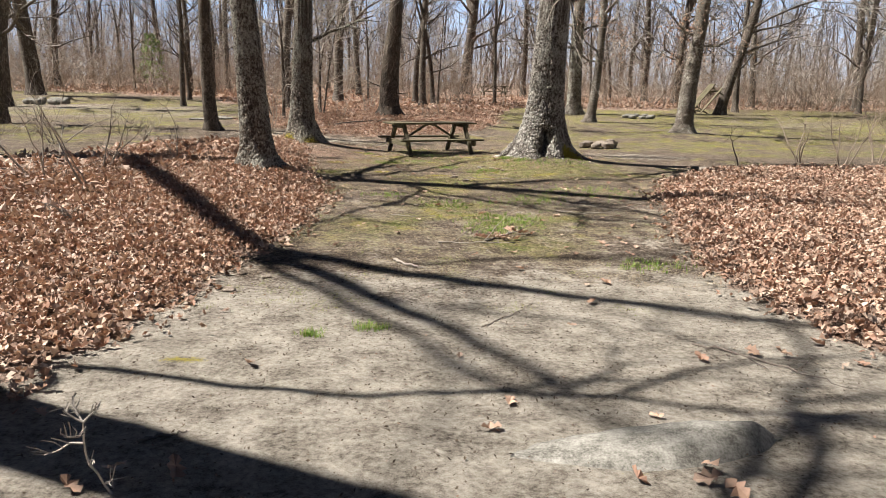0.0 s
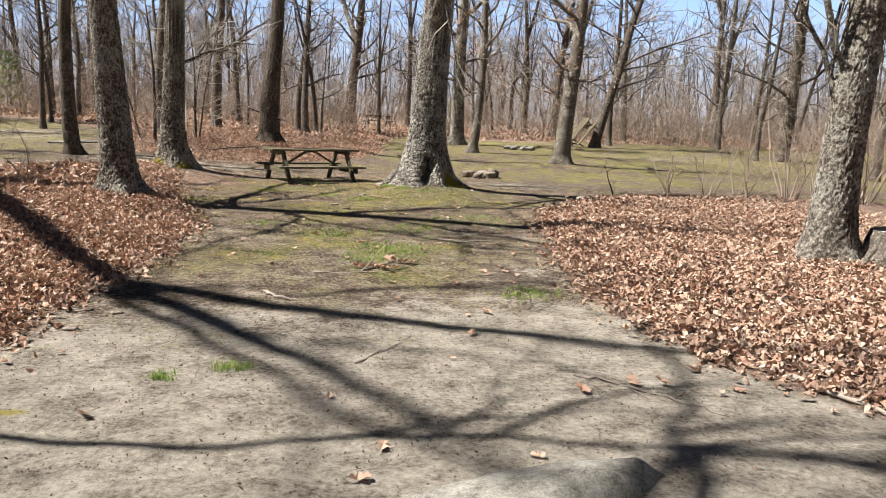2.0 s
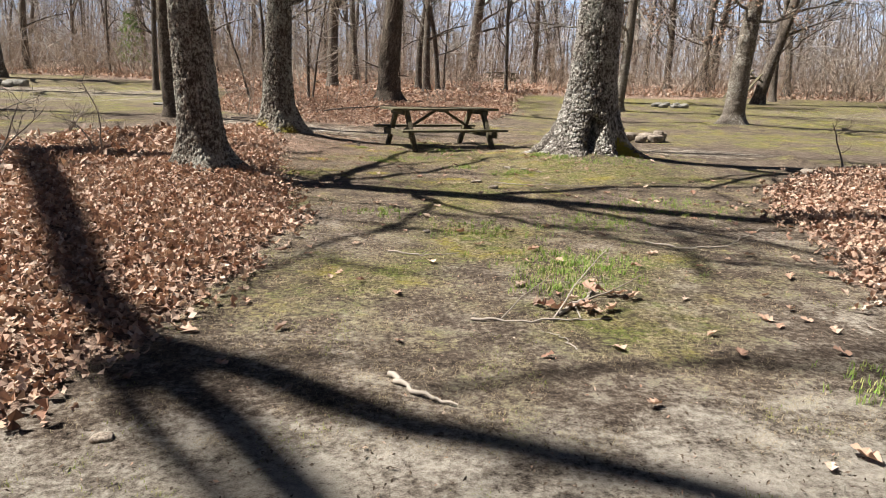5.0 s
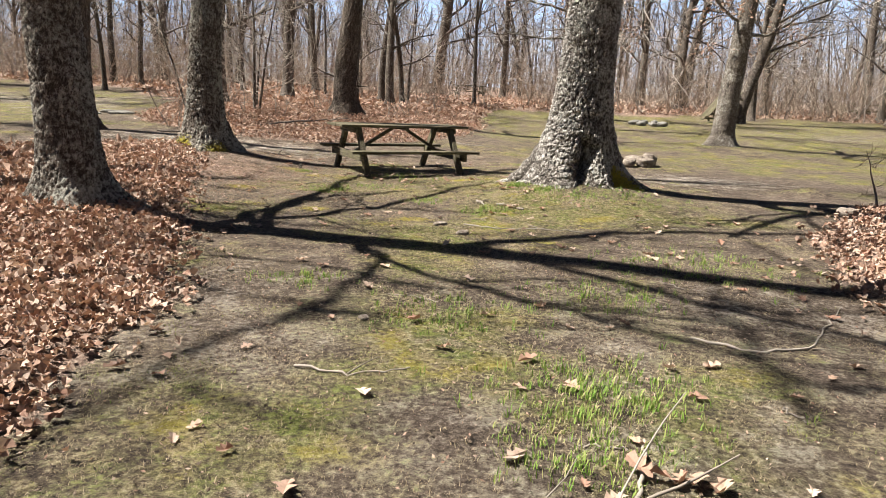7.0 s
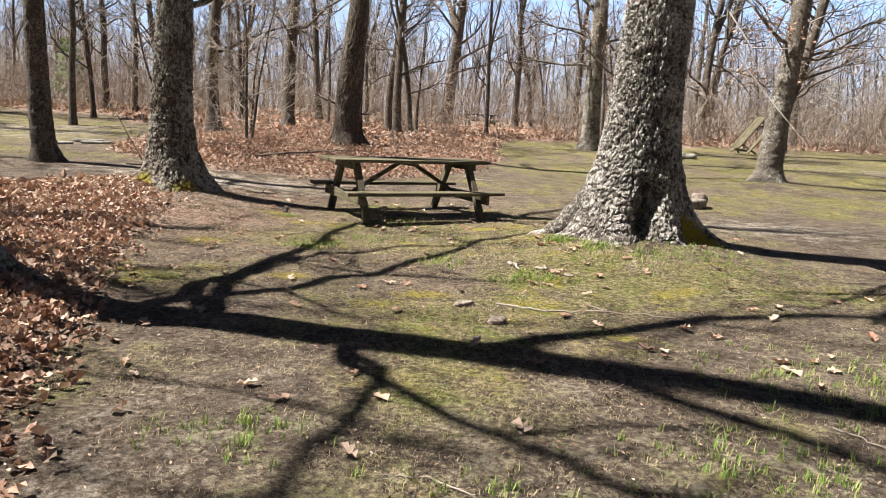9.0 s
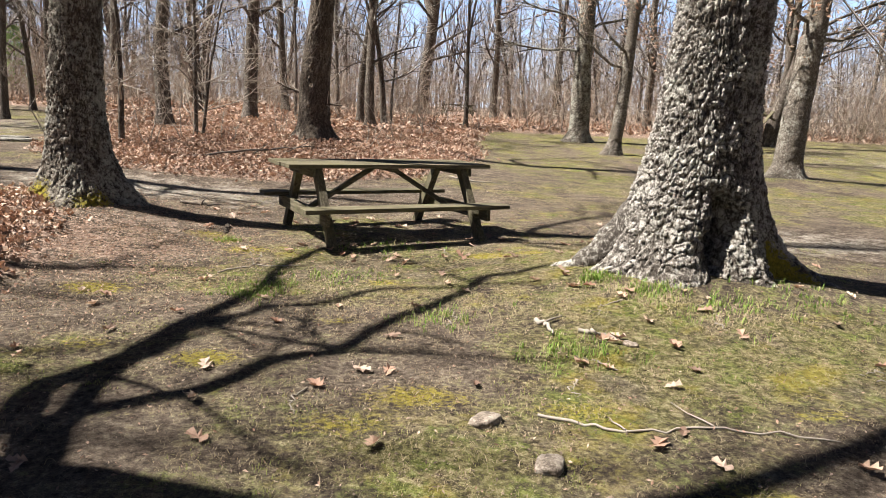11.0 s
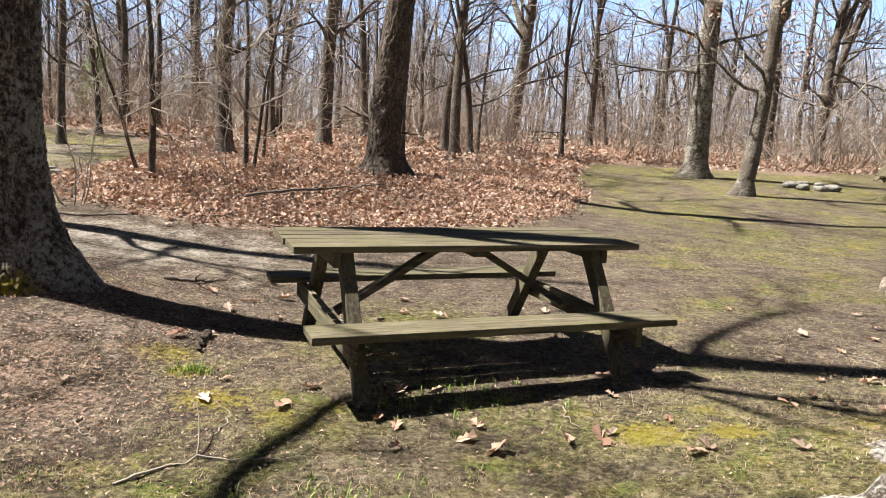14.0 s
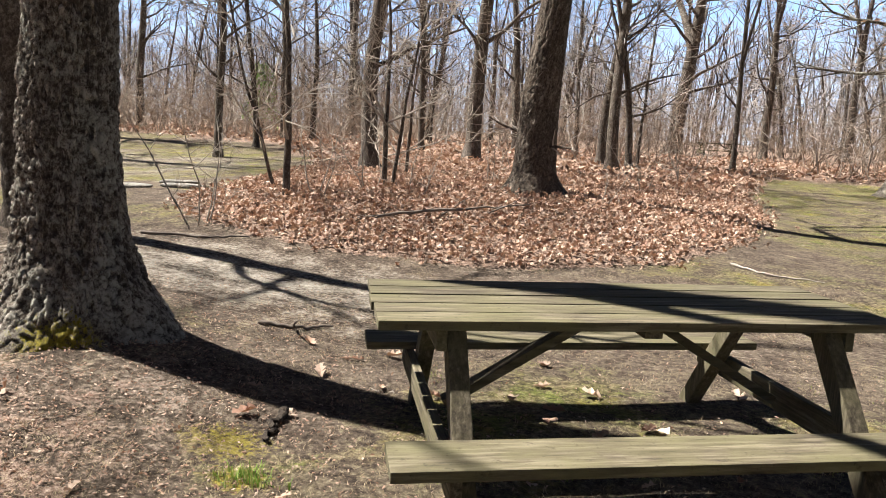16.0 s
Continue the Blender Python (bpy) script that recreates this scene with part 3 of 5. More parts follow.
def trunk_mesh(name, spine, radii, material, sides=40, roots=(), ridge=0.012, plates=9.0, seed=0, burl=0.02, cavity=None, moss=(), bark=None):
    """A trunk as rings round a spine of (x, y, z), flared over root lobes (angle, width, reach, height), with ridged bark."""
    spine, radii = np.asarray(spine, float), np.asarray(radii, float)
    m = len(spine)
    th = np.arange(sides) * 2 * np.pi / sides
    T, Z = np.meshgrid(th, spine[:, 2])
    R = np.repeat(radii[:, None], sides, 1)
    for a, w, reach, tall in roots:
        d = np.angle(np.exp(1j * (T - a)))
        R = R + reach * np.exp(-(d / w) ** 2) * np.exp(-np.maximum(Z, -0.15) / tall)
    R = R * (1 + burl * 4 * (fbm(np.cos(T) * 1.5 + seed, np.sin(T) * 1.5, Z * 0.9, 3) - 0.5))
    u, w = np.cos(T) * plates * 0.5, np.sin(T) * plates * 0.5
    r1 = 1 - np.abs(2 * fbm(u + 0.9 * vnoise(u, w, Z * 4), w + seed, Z * 4.5, 2) - 1)
    r2 = vnoise(u * 2.2, w * 2.2, Z * 12 + seed)
    r3 = vnoise(u * 4.5, w * 4.5, Z * 25 + seed)
    crack, pick = np.zeros_like(R), np.full_like(R, 0.5)
    if bark:
        around = 2 * np.pi * float(np.interp(1.5, spine[:, 2], radii)) / bark[0]
        gap, pick = plate_field(T, Z, round(around), bark[1], seed)
        chip, _ = plate_field(T, Z, round(around * 2.1), bark[1] * 0.45, seed + 3)
        top = smooth(0.0, 0.30, gap + 0.25 * (r3 - 0.5)) * (0.62 + 0.38 * smooth(0.0, 0.3, chip))
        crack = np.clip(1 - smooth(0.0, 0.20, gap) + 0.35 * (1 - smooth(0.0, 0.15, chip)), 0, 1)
        R = R + ridge * (top * (0.35 + 1.15 * pick) - 0.6 + 1.1 * (r3 - 0.5) + 0.6 * (r2 - 0.5))
    else:
        R = R + ridge * (1.5 * (r1 - 0.75) + 1.5 * (r2 - 0.5) + 0.7 * (r3 - 0.5))
    if cavity:
        ca, cz, cw, ch, cd = cavity
        d = np.angle(np.exp(1j * (T - ca)))
        d = d + 0.10 * np.sin(Z * 9 + 0.6) + 0.12 * (vnoise(Z * 14, T * 6) - 0.5)
        R = R - cd * np.exp(-(d / cw) ** 2 - ((Z - cz) / ch) ** 4) - 0.4 * cd * np.exp(-(d / (cw * 0.6)) ** 2 - ((Z - cz + 0.3) / 0.3) ** 4)
    x = spine[:, 0][:, None] + R * np.cos(T)
    y = spine[:, 1][:, None] + R * np.sin(T)
    V = np.stack([x, y, Z], -1).reshape(-1, 3)
    i, j = np.meshgrid(np.arange(m - 1), np.arange(sides), indexing="ij")
    k = (j + 1) % sides
    q = np.stack([i * sides + j, i * sides + k, (i + 1) * sides + k, (i + 1) * sides + j], -1).reshape(-1, 4)
    me = mesh_from(name, V, [q], material, True)
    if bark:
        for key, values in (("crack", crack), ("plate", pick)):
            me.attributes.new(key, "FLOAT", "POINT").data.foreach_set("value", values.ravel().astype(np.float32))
    if moss:
        green = np.zeros_like(R)
        for a, w, tall, much in moss:
            green = np.maximum(green, much * np.exp(-(np.angle(np.exp(1j * (T - a))) / w) ** 2 - (np.maximum(Z, 0) / tall) ** 2))
        me.attributes.new("moss", "FLOAT", "POINT").data.foreach_set("value", green.ravel().astype(np.float32))
    return me


def lifted(x, y, h):
    """The place h metres up whose shadow falls at (x, y) on the ground."""
    return (x + SUN_AZ[0] * COT * h, y + SUN_AZ[1] * COT * h, gz(x, y) + h)


def big_tree(label, x, y, spine, radii, height, seed, material=bark_oak, roots=(), limbs=(), forks=6, sides=64, fine=3.6, rings=110, ridge=0.014, plates=11.0, burl=0.02,
             cavity=None, twig=twig_grey, base=None, first=4.0, low=(), moss=(), bark=(0.055, 0.15)):
    """A mature bare tree. spine: (height, dx, dy) marks; radii: (height, radius) marks; limbs: lines of (x, y, height) of shadows on the ground, each with its radii."""
    rng = np.random.default_rng(seed)
    z0 = gz(x, y) if base is None else base
    e = thing("oak_tree", x, y, z0, label, "tree")
    hz = np.concatenate([np.linspace(-0.25, fine, rings), np.linspace(fine, height, 22)[1:]])
    sp = np.array(spine, float)
    ra = np.array(radii, float)
    sx, sy = np.interp(hz, sp[:, 0], sp[:, 1]), np.interp(hz, sp[:, 0], sp[:, 2])
    r = np.interp(hz, ra[:, 0], ra[:, 1])
    part("trunk", trunk_mesh("trunk", np.stack([sx, sy, hz], -1), r, material, sides, roots, ridge, plates, seed, burl, cavity, moss, bark), e)
    boughs, twigs = Tubes(), Tubes()
    for line, r0, r1, *loose in limbs:
        pts = np.array([lifted(*p) for p in line]) - np.array([x, y, z0])
        pts = pts if loose == [1] else np.concatenate([[[np.interp(pts[0, 2] - 0.5, hz, sx), np.interp(pts[0, 2] - 0.5, hz, sy), pts[0, 2] - 0.5]], pts])
        t = np.linspace(0, len(pts) - 1, len(pts) * 4)
        fine_pts = np.stack([np.interp(t, np.arange(len(pts)), pts[:, k]) for k in range(3)], -1)
        fine_pts[1:-1] = (fine_pts[:-2] + fine_pts[1:-1] * 2 + fine_pts[2:]) / 4
        sway = rng.normal(0, 0.09, (len(fine_pts) + 2, 3))
        fine_pts[1:] += ((sway[:-2] + sway[1:-1] * 2 + sway[2:]) / 4)[1:]
        boughs.add(fine_pts, np.linspace(r0, r1, len(fine_pts)), 8)
        for c in range(loose[0] if loose and loose[0] > 1 else 5):
            k = rng.integers(len(fine_pts) // 3, len(fine_pts))
            grow(rng, boughs, twigs, fine_pts[k], unit(rng.normal(0, 1, 3) + [0, 0, 0.5] + unit(fine_pts[-1] - fine_pts[0])), rng.uniform(1.2, 2.6), 0.035, 1)
    for c in range(forks):
        h = first + (height - first) * (c + rng.random() * 0.8) / forks
        a = rng.random() * 6.28
        at = (np.interp(h, hz, sx), np.interp(h, hz, sy), h)
        grow(rng, boughs, twigs, at, (math.cos(a), math.sin(a), rng.uniform(0.35, 0.9)), rng.uniform(3.0, 5.0) * (1.2 - 0.5 * h / height), np.interp(h, ra[:, 0], ra[:, 1]) * 0.45, 3 if c % 2 else 2)
    for h, a, length, rise in low:
        grow(rng, boughs, twigs, (np.interp(h, hz, sx), np.interp(h, hz, sy), h), (math.cos(a), math.sin(a), rise), length, 0.03 + 0.012 * length, 2 if length > 1.2 else 1)
    tagged(part("crown", boughs.mesh("crown", material), e), kind="stuff")
    tagged(part("twigwork", twigs.mesh("twigwork", twig, False), e), kind="stuff")
    return e


# the oaks that the walk passes
big_tree("tall grey-barked oak standing in dry leaves", -3.74, 14.55, [(-0.3, 0.06, 0), (0.5, 0.02, 0), (3.2, -0.12, -0.08), (8, -0.3, -0.6), (11, -0.4, -1.3), (20, -0.8, -3.0)],
         [(-0.3, 0.42), (0.0, 0.40), (0.35, 0.33), (0.8, 0.295), (2.7, 0.23), (8, 0.19), (12, 0.15), (20, 0.04)], 20, 11, bark_oak,
         [(0.3, 0.4, 0.22, 0.16), (2.1, 0.45, 0.12, 0.16), (3.6, 0.5, 0.16, 0.18), (5.0, 0.4, 0.2, 0.18)],
         [([(-1.95, 14.9, 2.9), (-1.75, 15.9, 4.0), (-1.45, 16.94, 5.0), (-1.3, 17.9, 5.8), (-1.0, 19.1, 6.6)], 0.10, 0.055),
          ([(-1.75, 14.8, 3.4), (-1.1, 15.5, 4.4), (-0.38, 16.23, 5.2), (0.63, 17.75, 6.4), (1.2, 17.95, 7.0)], 0.085, 0.05),
          ([(-1.8, 15.6, 3.8), (-1.53, 16.47, 4.6), (-1.06, 16.88, 5.2), (-0.27, 17.41, 6.0), (0.59, 17.55, 6.8)], 0.075, 0.03),
          ([(-0.3, 13.3, 5.4), (-0.6, 12.5, 7.0), (-0.95, 11.6, 8.4), (-1.3, 10.87, 9.6), (-1.7, 10.0, 11)], 0.055, 0.04, 12),
          ([(-0.5, 13.2, 5.0), (0.63, 12.14, 6.2), (1.3, 11.67, 7.0), (1.9, 11.07, 7.8), (2.5, 10.3, 8.8)], 0.055, 0.03, 9),
          ([(2.6, 12.9, 8.4), (2.3, 12.0, 9.2), (2.13, 11.03, 10), (1.9, 10.0, 10.8)], 0.05, 0.025, 8),
          ([(0.9, 14.05, 6.3), (2.45, 14.9, 7.4), (3.8, 15.0, 8.6), (5.5, 14.6, 9.6)], 0.12, 0.04),
          ([(0.6, 13.9, 6.0), (1.6, 12.6, 7.0), (3.0, 11.2, 8.2), (4.0, 10.4, 9.0)], 0.09, 0.03)], forks=5, first=5.5, sides=200, rings=240, fine=3.3, ridge=0.017, bark=(0.032, 0.11))
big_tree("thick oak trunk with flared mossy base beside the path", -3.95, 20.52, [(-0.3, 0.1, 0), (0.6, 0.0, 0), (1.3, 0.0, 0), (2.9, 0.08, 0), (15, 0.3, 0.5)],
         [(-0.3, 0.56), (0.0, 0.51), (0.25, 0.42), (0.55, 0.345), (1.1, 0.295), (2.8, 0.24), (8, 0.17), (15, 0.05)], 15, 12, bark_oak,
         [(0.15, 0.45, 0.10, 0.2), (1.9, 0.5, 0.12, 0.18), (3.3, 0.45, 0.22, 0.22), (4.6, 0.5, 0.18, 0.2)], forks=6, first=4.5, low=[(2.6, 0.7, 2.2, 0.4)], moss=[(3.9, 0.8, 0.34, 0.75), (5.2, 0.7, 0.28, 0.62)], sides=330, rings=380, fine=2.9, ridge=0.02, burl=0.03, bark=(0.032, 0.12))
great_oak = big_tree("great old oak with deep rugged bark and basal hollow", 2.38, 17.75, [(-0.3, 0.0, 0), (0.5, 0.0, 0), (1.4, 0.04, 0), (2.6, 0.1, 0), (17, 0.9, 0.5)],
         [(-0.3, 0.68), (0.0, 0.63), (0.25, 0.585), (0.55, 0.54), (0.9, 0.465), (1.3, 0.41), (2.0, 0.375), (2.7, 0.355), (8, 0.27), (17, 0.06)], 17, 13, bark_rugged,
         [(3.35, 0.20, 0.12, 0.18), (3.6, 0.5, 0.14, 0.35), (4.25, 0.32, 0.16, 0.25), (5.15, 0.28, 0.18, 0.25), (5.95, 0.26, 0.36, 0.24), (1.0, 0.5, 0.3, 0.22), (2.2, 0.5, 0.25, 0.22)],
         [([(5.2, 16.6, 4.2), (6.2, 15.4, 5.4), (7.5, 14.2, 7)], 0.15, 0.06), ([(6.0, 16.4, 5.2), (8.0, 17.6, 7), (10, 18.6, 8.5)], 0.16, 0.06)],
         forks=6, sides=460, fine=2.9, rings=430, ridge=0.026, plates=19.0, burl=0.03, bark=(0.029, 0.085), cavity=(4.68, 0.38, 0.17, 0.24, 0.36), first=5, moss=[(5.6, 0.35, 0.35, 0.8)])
surface_root = Tubes()
u = np.linspace(0, 1, 22)
root_x, root_y = 1.98 - 0.82 * u, 17.80 + 0.14 * u + 0.04 * np.sin(u * 7)
root_z = ground_z(root_x, root_y) + 0.36 * (1 - u) ** 2.2 - 0.05 * u
surface_root.add(np.stack([root_x, root_y, root_z], -1) - np.array([2.38, 17.75, gz(2.38, 17.75)]), 0.21 * (1 - u) ** 1.2 + 0.045 + 0.012 * np.sin(u * 23), 14)
part("root", surface_root.mesh("root", bark_rugged), great_oak, "tapering bark-covered surface root")
big_tree("dark straight oak rising from the leaf bed", -2.3, 30.6, [(-0.3, 0.0, 0), (1.5, 0.02, 0), (4.5, 0.3, 0), (17, 0.9, 0)],
         [(-0.3, 0.55), (0, 0.50), (0.4, 0.40), (1.6, 0.36), (4.2, 0.25), (9, 0.2), (17, 0.05)], 17, 14, bark_dark,
         [(0.1, 0.5, 0.22, 0.2), (3.4, 0.5, 0.2, 0.2), (4.7, 0.5, 0.15, 0.2)], forks=7, sides=110, rings=130, bark=(0.07, 0.35), ridge=0.02, first=6, low=[(1.0, 5.4, 0.9, -0.05), (1.1, 2.9, 1.0, 0.1)])
big_tree("pale forked oak on the mossy clearing", 7.0, 35.4, [(-0.3, -0.1, 0), (1.0, 0.08, 0), (2.4, 0.2, 0), (4.5, 0.3, 0), (14, 0.1, 0)],
         [(-0.3, 0.34), (0, 0.30), (0.4, 0.22), (2.4, 0.18), (4.6, 0.17), (14, 0.04)], 14, 15, bark_pale,
         [(3.4, 0.5, 0.22, 0.2), (0.1, 0.5, 0.1, 0.2)], forks=11, sides=36, first=4.4, low=[(4.3, 0.6, 3.0, 1.3), (2.8, 3.0, 2.6, 0.3), (3.2, 3.4, 2.4, 0.5)])
big_tree("stout oak at the edge of the clearing", 7.0, 40.2, [(-0.3, 0.0, 0), (3, -0.05, 0), (16, 0.2, 0)],
         [(-0.3, 0.56), (0, 0.48), (0.5, 0.38), (2.6, 0.34), (5, 0.3), (16, 0.05)], 16, 16, bark_oak,
         [(3.3, 0.5, 0.3, 0.2), (0.1, 0.5, 0.2, 0.2)], forks=11, sides=36, first=5, low=[(3.4, 3.1, 3.4, 0.1), (4.2, 0.1, 3.2, 0.3), (4.4, 3.3, 3.2, 0.4)])
big_tree("pale lichened oak with dry leaves still clinging", 9.45, 28.95, [(-0.3, -0.1, 0), (1.6, 0.0, 0), (4.2, 0.25, 0), (14, 0.8, 0)],
         [(-0.3, 0.50), (0, 0.40), (0.3, 0.34), (1.8, 0.30), (4.2, 0.24), (14, 0.04)], 14, 17, bark_pale,
         [(3.4, 0.5, 0.25, 0.2), (5.2, 0.5, 0.1, 0.2), (0.1, 0.5, 0.2, 0.2)], forks=11, sides=40, first=4.2, low=[(3.3, 0.3, 2.4, 0.3), (3.6, 2.8, 2.2, 0.6)])
big_tree("slender dark-barked tree beside the grassy clearing", -7.55, 23.7, [(-0.3, 0.12, 0), (0.9, 0.02, 0), (2.3, 0.0, 0), (3.8, 0.0, 0), (12, 0.5, 0)],
         [(-0.3, 0.33), (0, 0.28), (0.3, 0.22), (2.0, 0.185), (3.8, 0.165), (12, 0.04)], 12, 18, bark_dark,
         [(0.1, 0.5, 0.15, 0.15), (3.4, 0.5, 0.08, 0.15)], forks=6, sides=40, first=4)
big_tree("lichen-grey oak with a split fork beside a stump", 6.95, 9.35, [(-0.3, 0.0, 0), (0.5, 0.0, 0), (1.5, 0.03, 0), (3.3, 0.12, 0), (13, 0.6, 0.4)],
         [(-0.3, 0.46), (0, 0.40), (0.3, 0.33), (0.8, 0.28), (1.4, 0.26), (2.4, 0.245), (3.4, 0.235), (13, 0.05)], 13, 19, bark_oak,
         [(3.6, 0.4, 0.28, 0.18), (4.8, 0.4, 0.15, 0.18), (5.9, 0.4, 0.2, 0.18), (1.2, 0.5, 0.2, 0.2)], forks=5, sides=140, rings=170, bark=(0.036, 0.08), ridge=0.015, first=4.2, low=[(1.65, 2.6, 2.0, 1.6), (2.4, 3.3, 2.4, 0.9)])

# oaks out of view beside the walk, set so trunks and crowns throw shade across it
big_tree("tall oak whose long limb reaches over the clearing", -12.7, 16.4, [(-0.3, 0, 0), (9, 0.2, -0.2), (15, 0.4, -0.4)], [(-0.3, 0.5), (0.4, 0.4), (9, 0.32), (15, 0.06)], 15, 21, bark_oak, [],
         [([(-6.7, 15.6, 8.8), (-4.4, 11.8, 9.8), (-2.4, 8.5, 10.6), (-0.5, 7.35, 11.4), (1.2, 6.65, 12.0), (2.9, 5.8, 12.8), (5, 5.0, 13.5)], 0.27, 0.05),
          ([(-2.1, 8.0, 10.4), (-0.9, 6.94, 11), (-0.39, 6.08, 11.6), (0.09, 5.39, 12.2), (0.8, 4.3, 13)], 0.16, 0.06, 1),
          ([(-2.2, 7.9, 10.4), (-1.0, 6.6, 11.3), (-0.2, 5.0, 12.2), (0.3, 4.4, 12.8)], 0.09, 0.04, 1),
          ([(-0.3, 7.6, 11), (1.2, 8.3, 11.8), (3.0, 8.0, 12.6)], 0.05, 0.03, 1)], forks=8, sides=24, rings=20, first=8)
# added shadow caster: trunk leaned and limbs laid out to shade the sand
big_tree("unseen leaning oak added to shade the start of the path", -5.0, 4.6, [(-0.3, 0, 0), (1, 0, -0.1), (3.6, 0, -0.66), (7.2, 0, -1.46), (14, 0, -2.9)], [(-0.3, 0.5), (0.4, 0.38), (5, 0.33), (9, 0.25), (14, 0.06)], 14, 22, bark_oak, [],
         [([(-2.6, 4.62, 4.2), (-1.0, 4.3, 5.2), (0.45, 4.15, 6.2), (2.0, 4.08, 7.2), (3.2, 3.7, 8)], 0.05, 0.025),
          ([(1.0, 2.6, 8.6), (1.6, 3.3, 9.2), (2.1, 4.0, 9.8), (2.6, 4.9, 10.4), (2.9, 5.9, 11)], 0.085, 0.04),
          ([(2.1, 4.0, 9.8), (3.2, 3.6, 10.6), (4.6, 3.0, 11.6)], 0.08, 0.04)], forks=11, sides=24, rings=20, first=8.5)


# ---- the woods behind: alike trees from a few builds ----
def wood_tree(seed, height, r, fork=0.0, lean=0.0):
    rng = np.random.default_rng(seed)
    e = thing("woodland_tree", 0, 0, 0, "slim bare grey-brown woodland tree in leaf litter", "tree", "bare trees of the woods")
    hz = np.concatenate([np.linspace(-0.4, 1.0, 6), np.linspace(1.6, height, 14)])
    sway = bent_path(rng, (0, 0, 0), (lean, 0, 1), height, 19, 0.03)
    sx, sy = np.interp(hz, np.linspace(0, height, 20), sway[:, 0]), np.interp(hz, np.linspace(0, height, 20), sway[:, 1])
    rr = r * np.interp(hz / height, [-0.05, 0.0, 0.03, 0.4, 1.0], [1.7, 1.45, 1.05, 0.72, 0.10])
    part("trunk", trunk_mesh("trunk", np.stack([sx, sy, hz], -1), rr, bark_far, 14, [(rng.random() * 6, 0.5, 0.5 * r, 0.2)], 0.01, 5.0, seed), e)
    boughs, twigs = Tubes(), Tubes()
    if fork:
        i = int(np.argmin(abs(hz - fork)))
        path = bent_path(rng, (sx[i], sy[i], hz[i]), (rng.choice([-1, 1]) * 0.38, rng.normal(0, 0.1), 1), height * 0.5, 8, 0.06, 0.05)
        boughs.add(path, np.linspace(rr[i] * 0.8, 0.03, len(path)), 8)
        for c in range(4):
            grow(rng, boughs, twigs, path[3 + c], unit(rng.normal(0, 1, 3) + [0, 0, 0.6]), rng.uniform(1.6, 2.8), 0.05, 2, 0.014, True)
    n = int(height * 1.2)
    for c in range(n):
        h = height * (0.16 + 0.8 * (c + rng.random()) / n)
        a = rng.random() * 6.28
        grow(rng, boughs, twigs, (np.interp(h, hz, sx), np.interp(h, hz, sy), h), (math.cos(a), math.sin(a), rng.uniform(0.2, 1.0)), rng.uniform(1.6, 3.4) * (1.15 - 0.5 * h / height), np.interp(h, hz, rr) * 0.32 + 0.01, 2, 0.014, True)
    tagged(part("crown", boughs.mesh("crown", bark_far), e), kind="stuff")
    tagged(part("twigwork", twigs.mesh("twigwork", twig_grey, False), e), kind="stuff")
    return e


WOOD = [(wood_tree(100 + k, hh, rr, ff, ll), rr) for k, (hh, rr, ff, ll) in enumerate(((15, 0.20, 0, 0.0), (16, 0.24, 7.0, 0.02), (13, 0.16, 4.5, 0.05), (17, 0.26, 5.0, -0.03), (13, 0.15, 0, 0.09), (14, 0.18, 0, -0.07)))]
# plan of the trees that stand out: x, y, diameter, build
STANDING = [(-20.4, 34.3, 0.62, 0), (-23.4, 42.5, 0.85, 3), (-26.2, 50.5, 0.42, 0), (-12.9, 36.6, 0.25, 5), (-16.1, 47.2, 0.34, 5), (-5.9, 41.0, 0.50, 0), (-5.6, 48.6, 0.36, 5),
            (-1.85, 46.5, 0.34, 0), (-1.3, 43.7, 0.40, 0), (-0.7, 44.5, 0.26, 2), (1.75, 67.0, 0.95, 3), (6.5, 62.2, 0.46, 1), (11.1, 63.0, 0.48, 1), (14.3, 53.4, 0.46, 1), (20.6, 64.9, 0.44, 0),
            (15.4, 41.6, 0.56, 4), (17.2, 44.0, 0.36, 0), (20.2, 49.0, 0.42, 2), (17.6, 55.5, 0.45, 2), (32.3, 58.7, 0.6, 1), (25.9, 46.9, 0.46, 1), (22.6, 36.6, 0.28, 0), (24.4, 37.0, 0.7, 0),
            (15.9, 51.4, 0.5, 2), (-7.4, 35.2, 0.44, 0), (-8.5, 43.7, 0.24, 5), (-16.0, 55.1, 0.46, 0), (-14.1, 41.1, 0.2, 0), (-14.6, 47.0, 0.27, 5), (-24, 63, 0.48, 0), (-20.7, 68, 0.55, 0)]
rng = np.random.default_rng(5)
places = []


def plant(x, y, build, size, turn=None):
    turn = rng.uniform(0, 360) if turn is None else turn
    src, r0 = WOOD[build]
    s = size / (2 * r0)
    lean = pose(x, y, gz(x, y), rng.normal(0, 1.6), rng.normal(0, 1.6), turn)
    copy = copy_thing(src, lean)
    copy.scale = (s, s, min(max(s, 0.75), 1.25) * rng.uniform(0.9, 1.1))
    places.append((x, y))


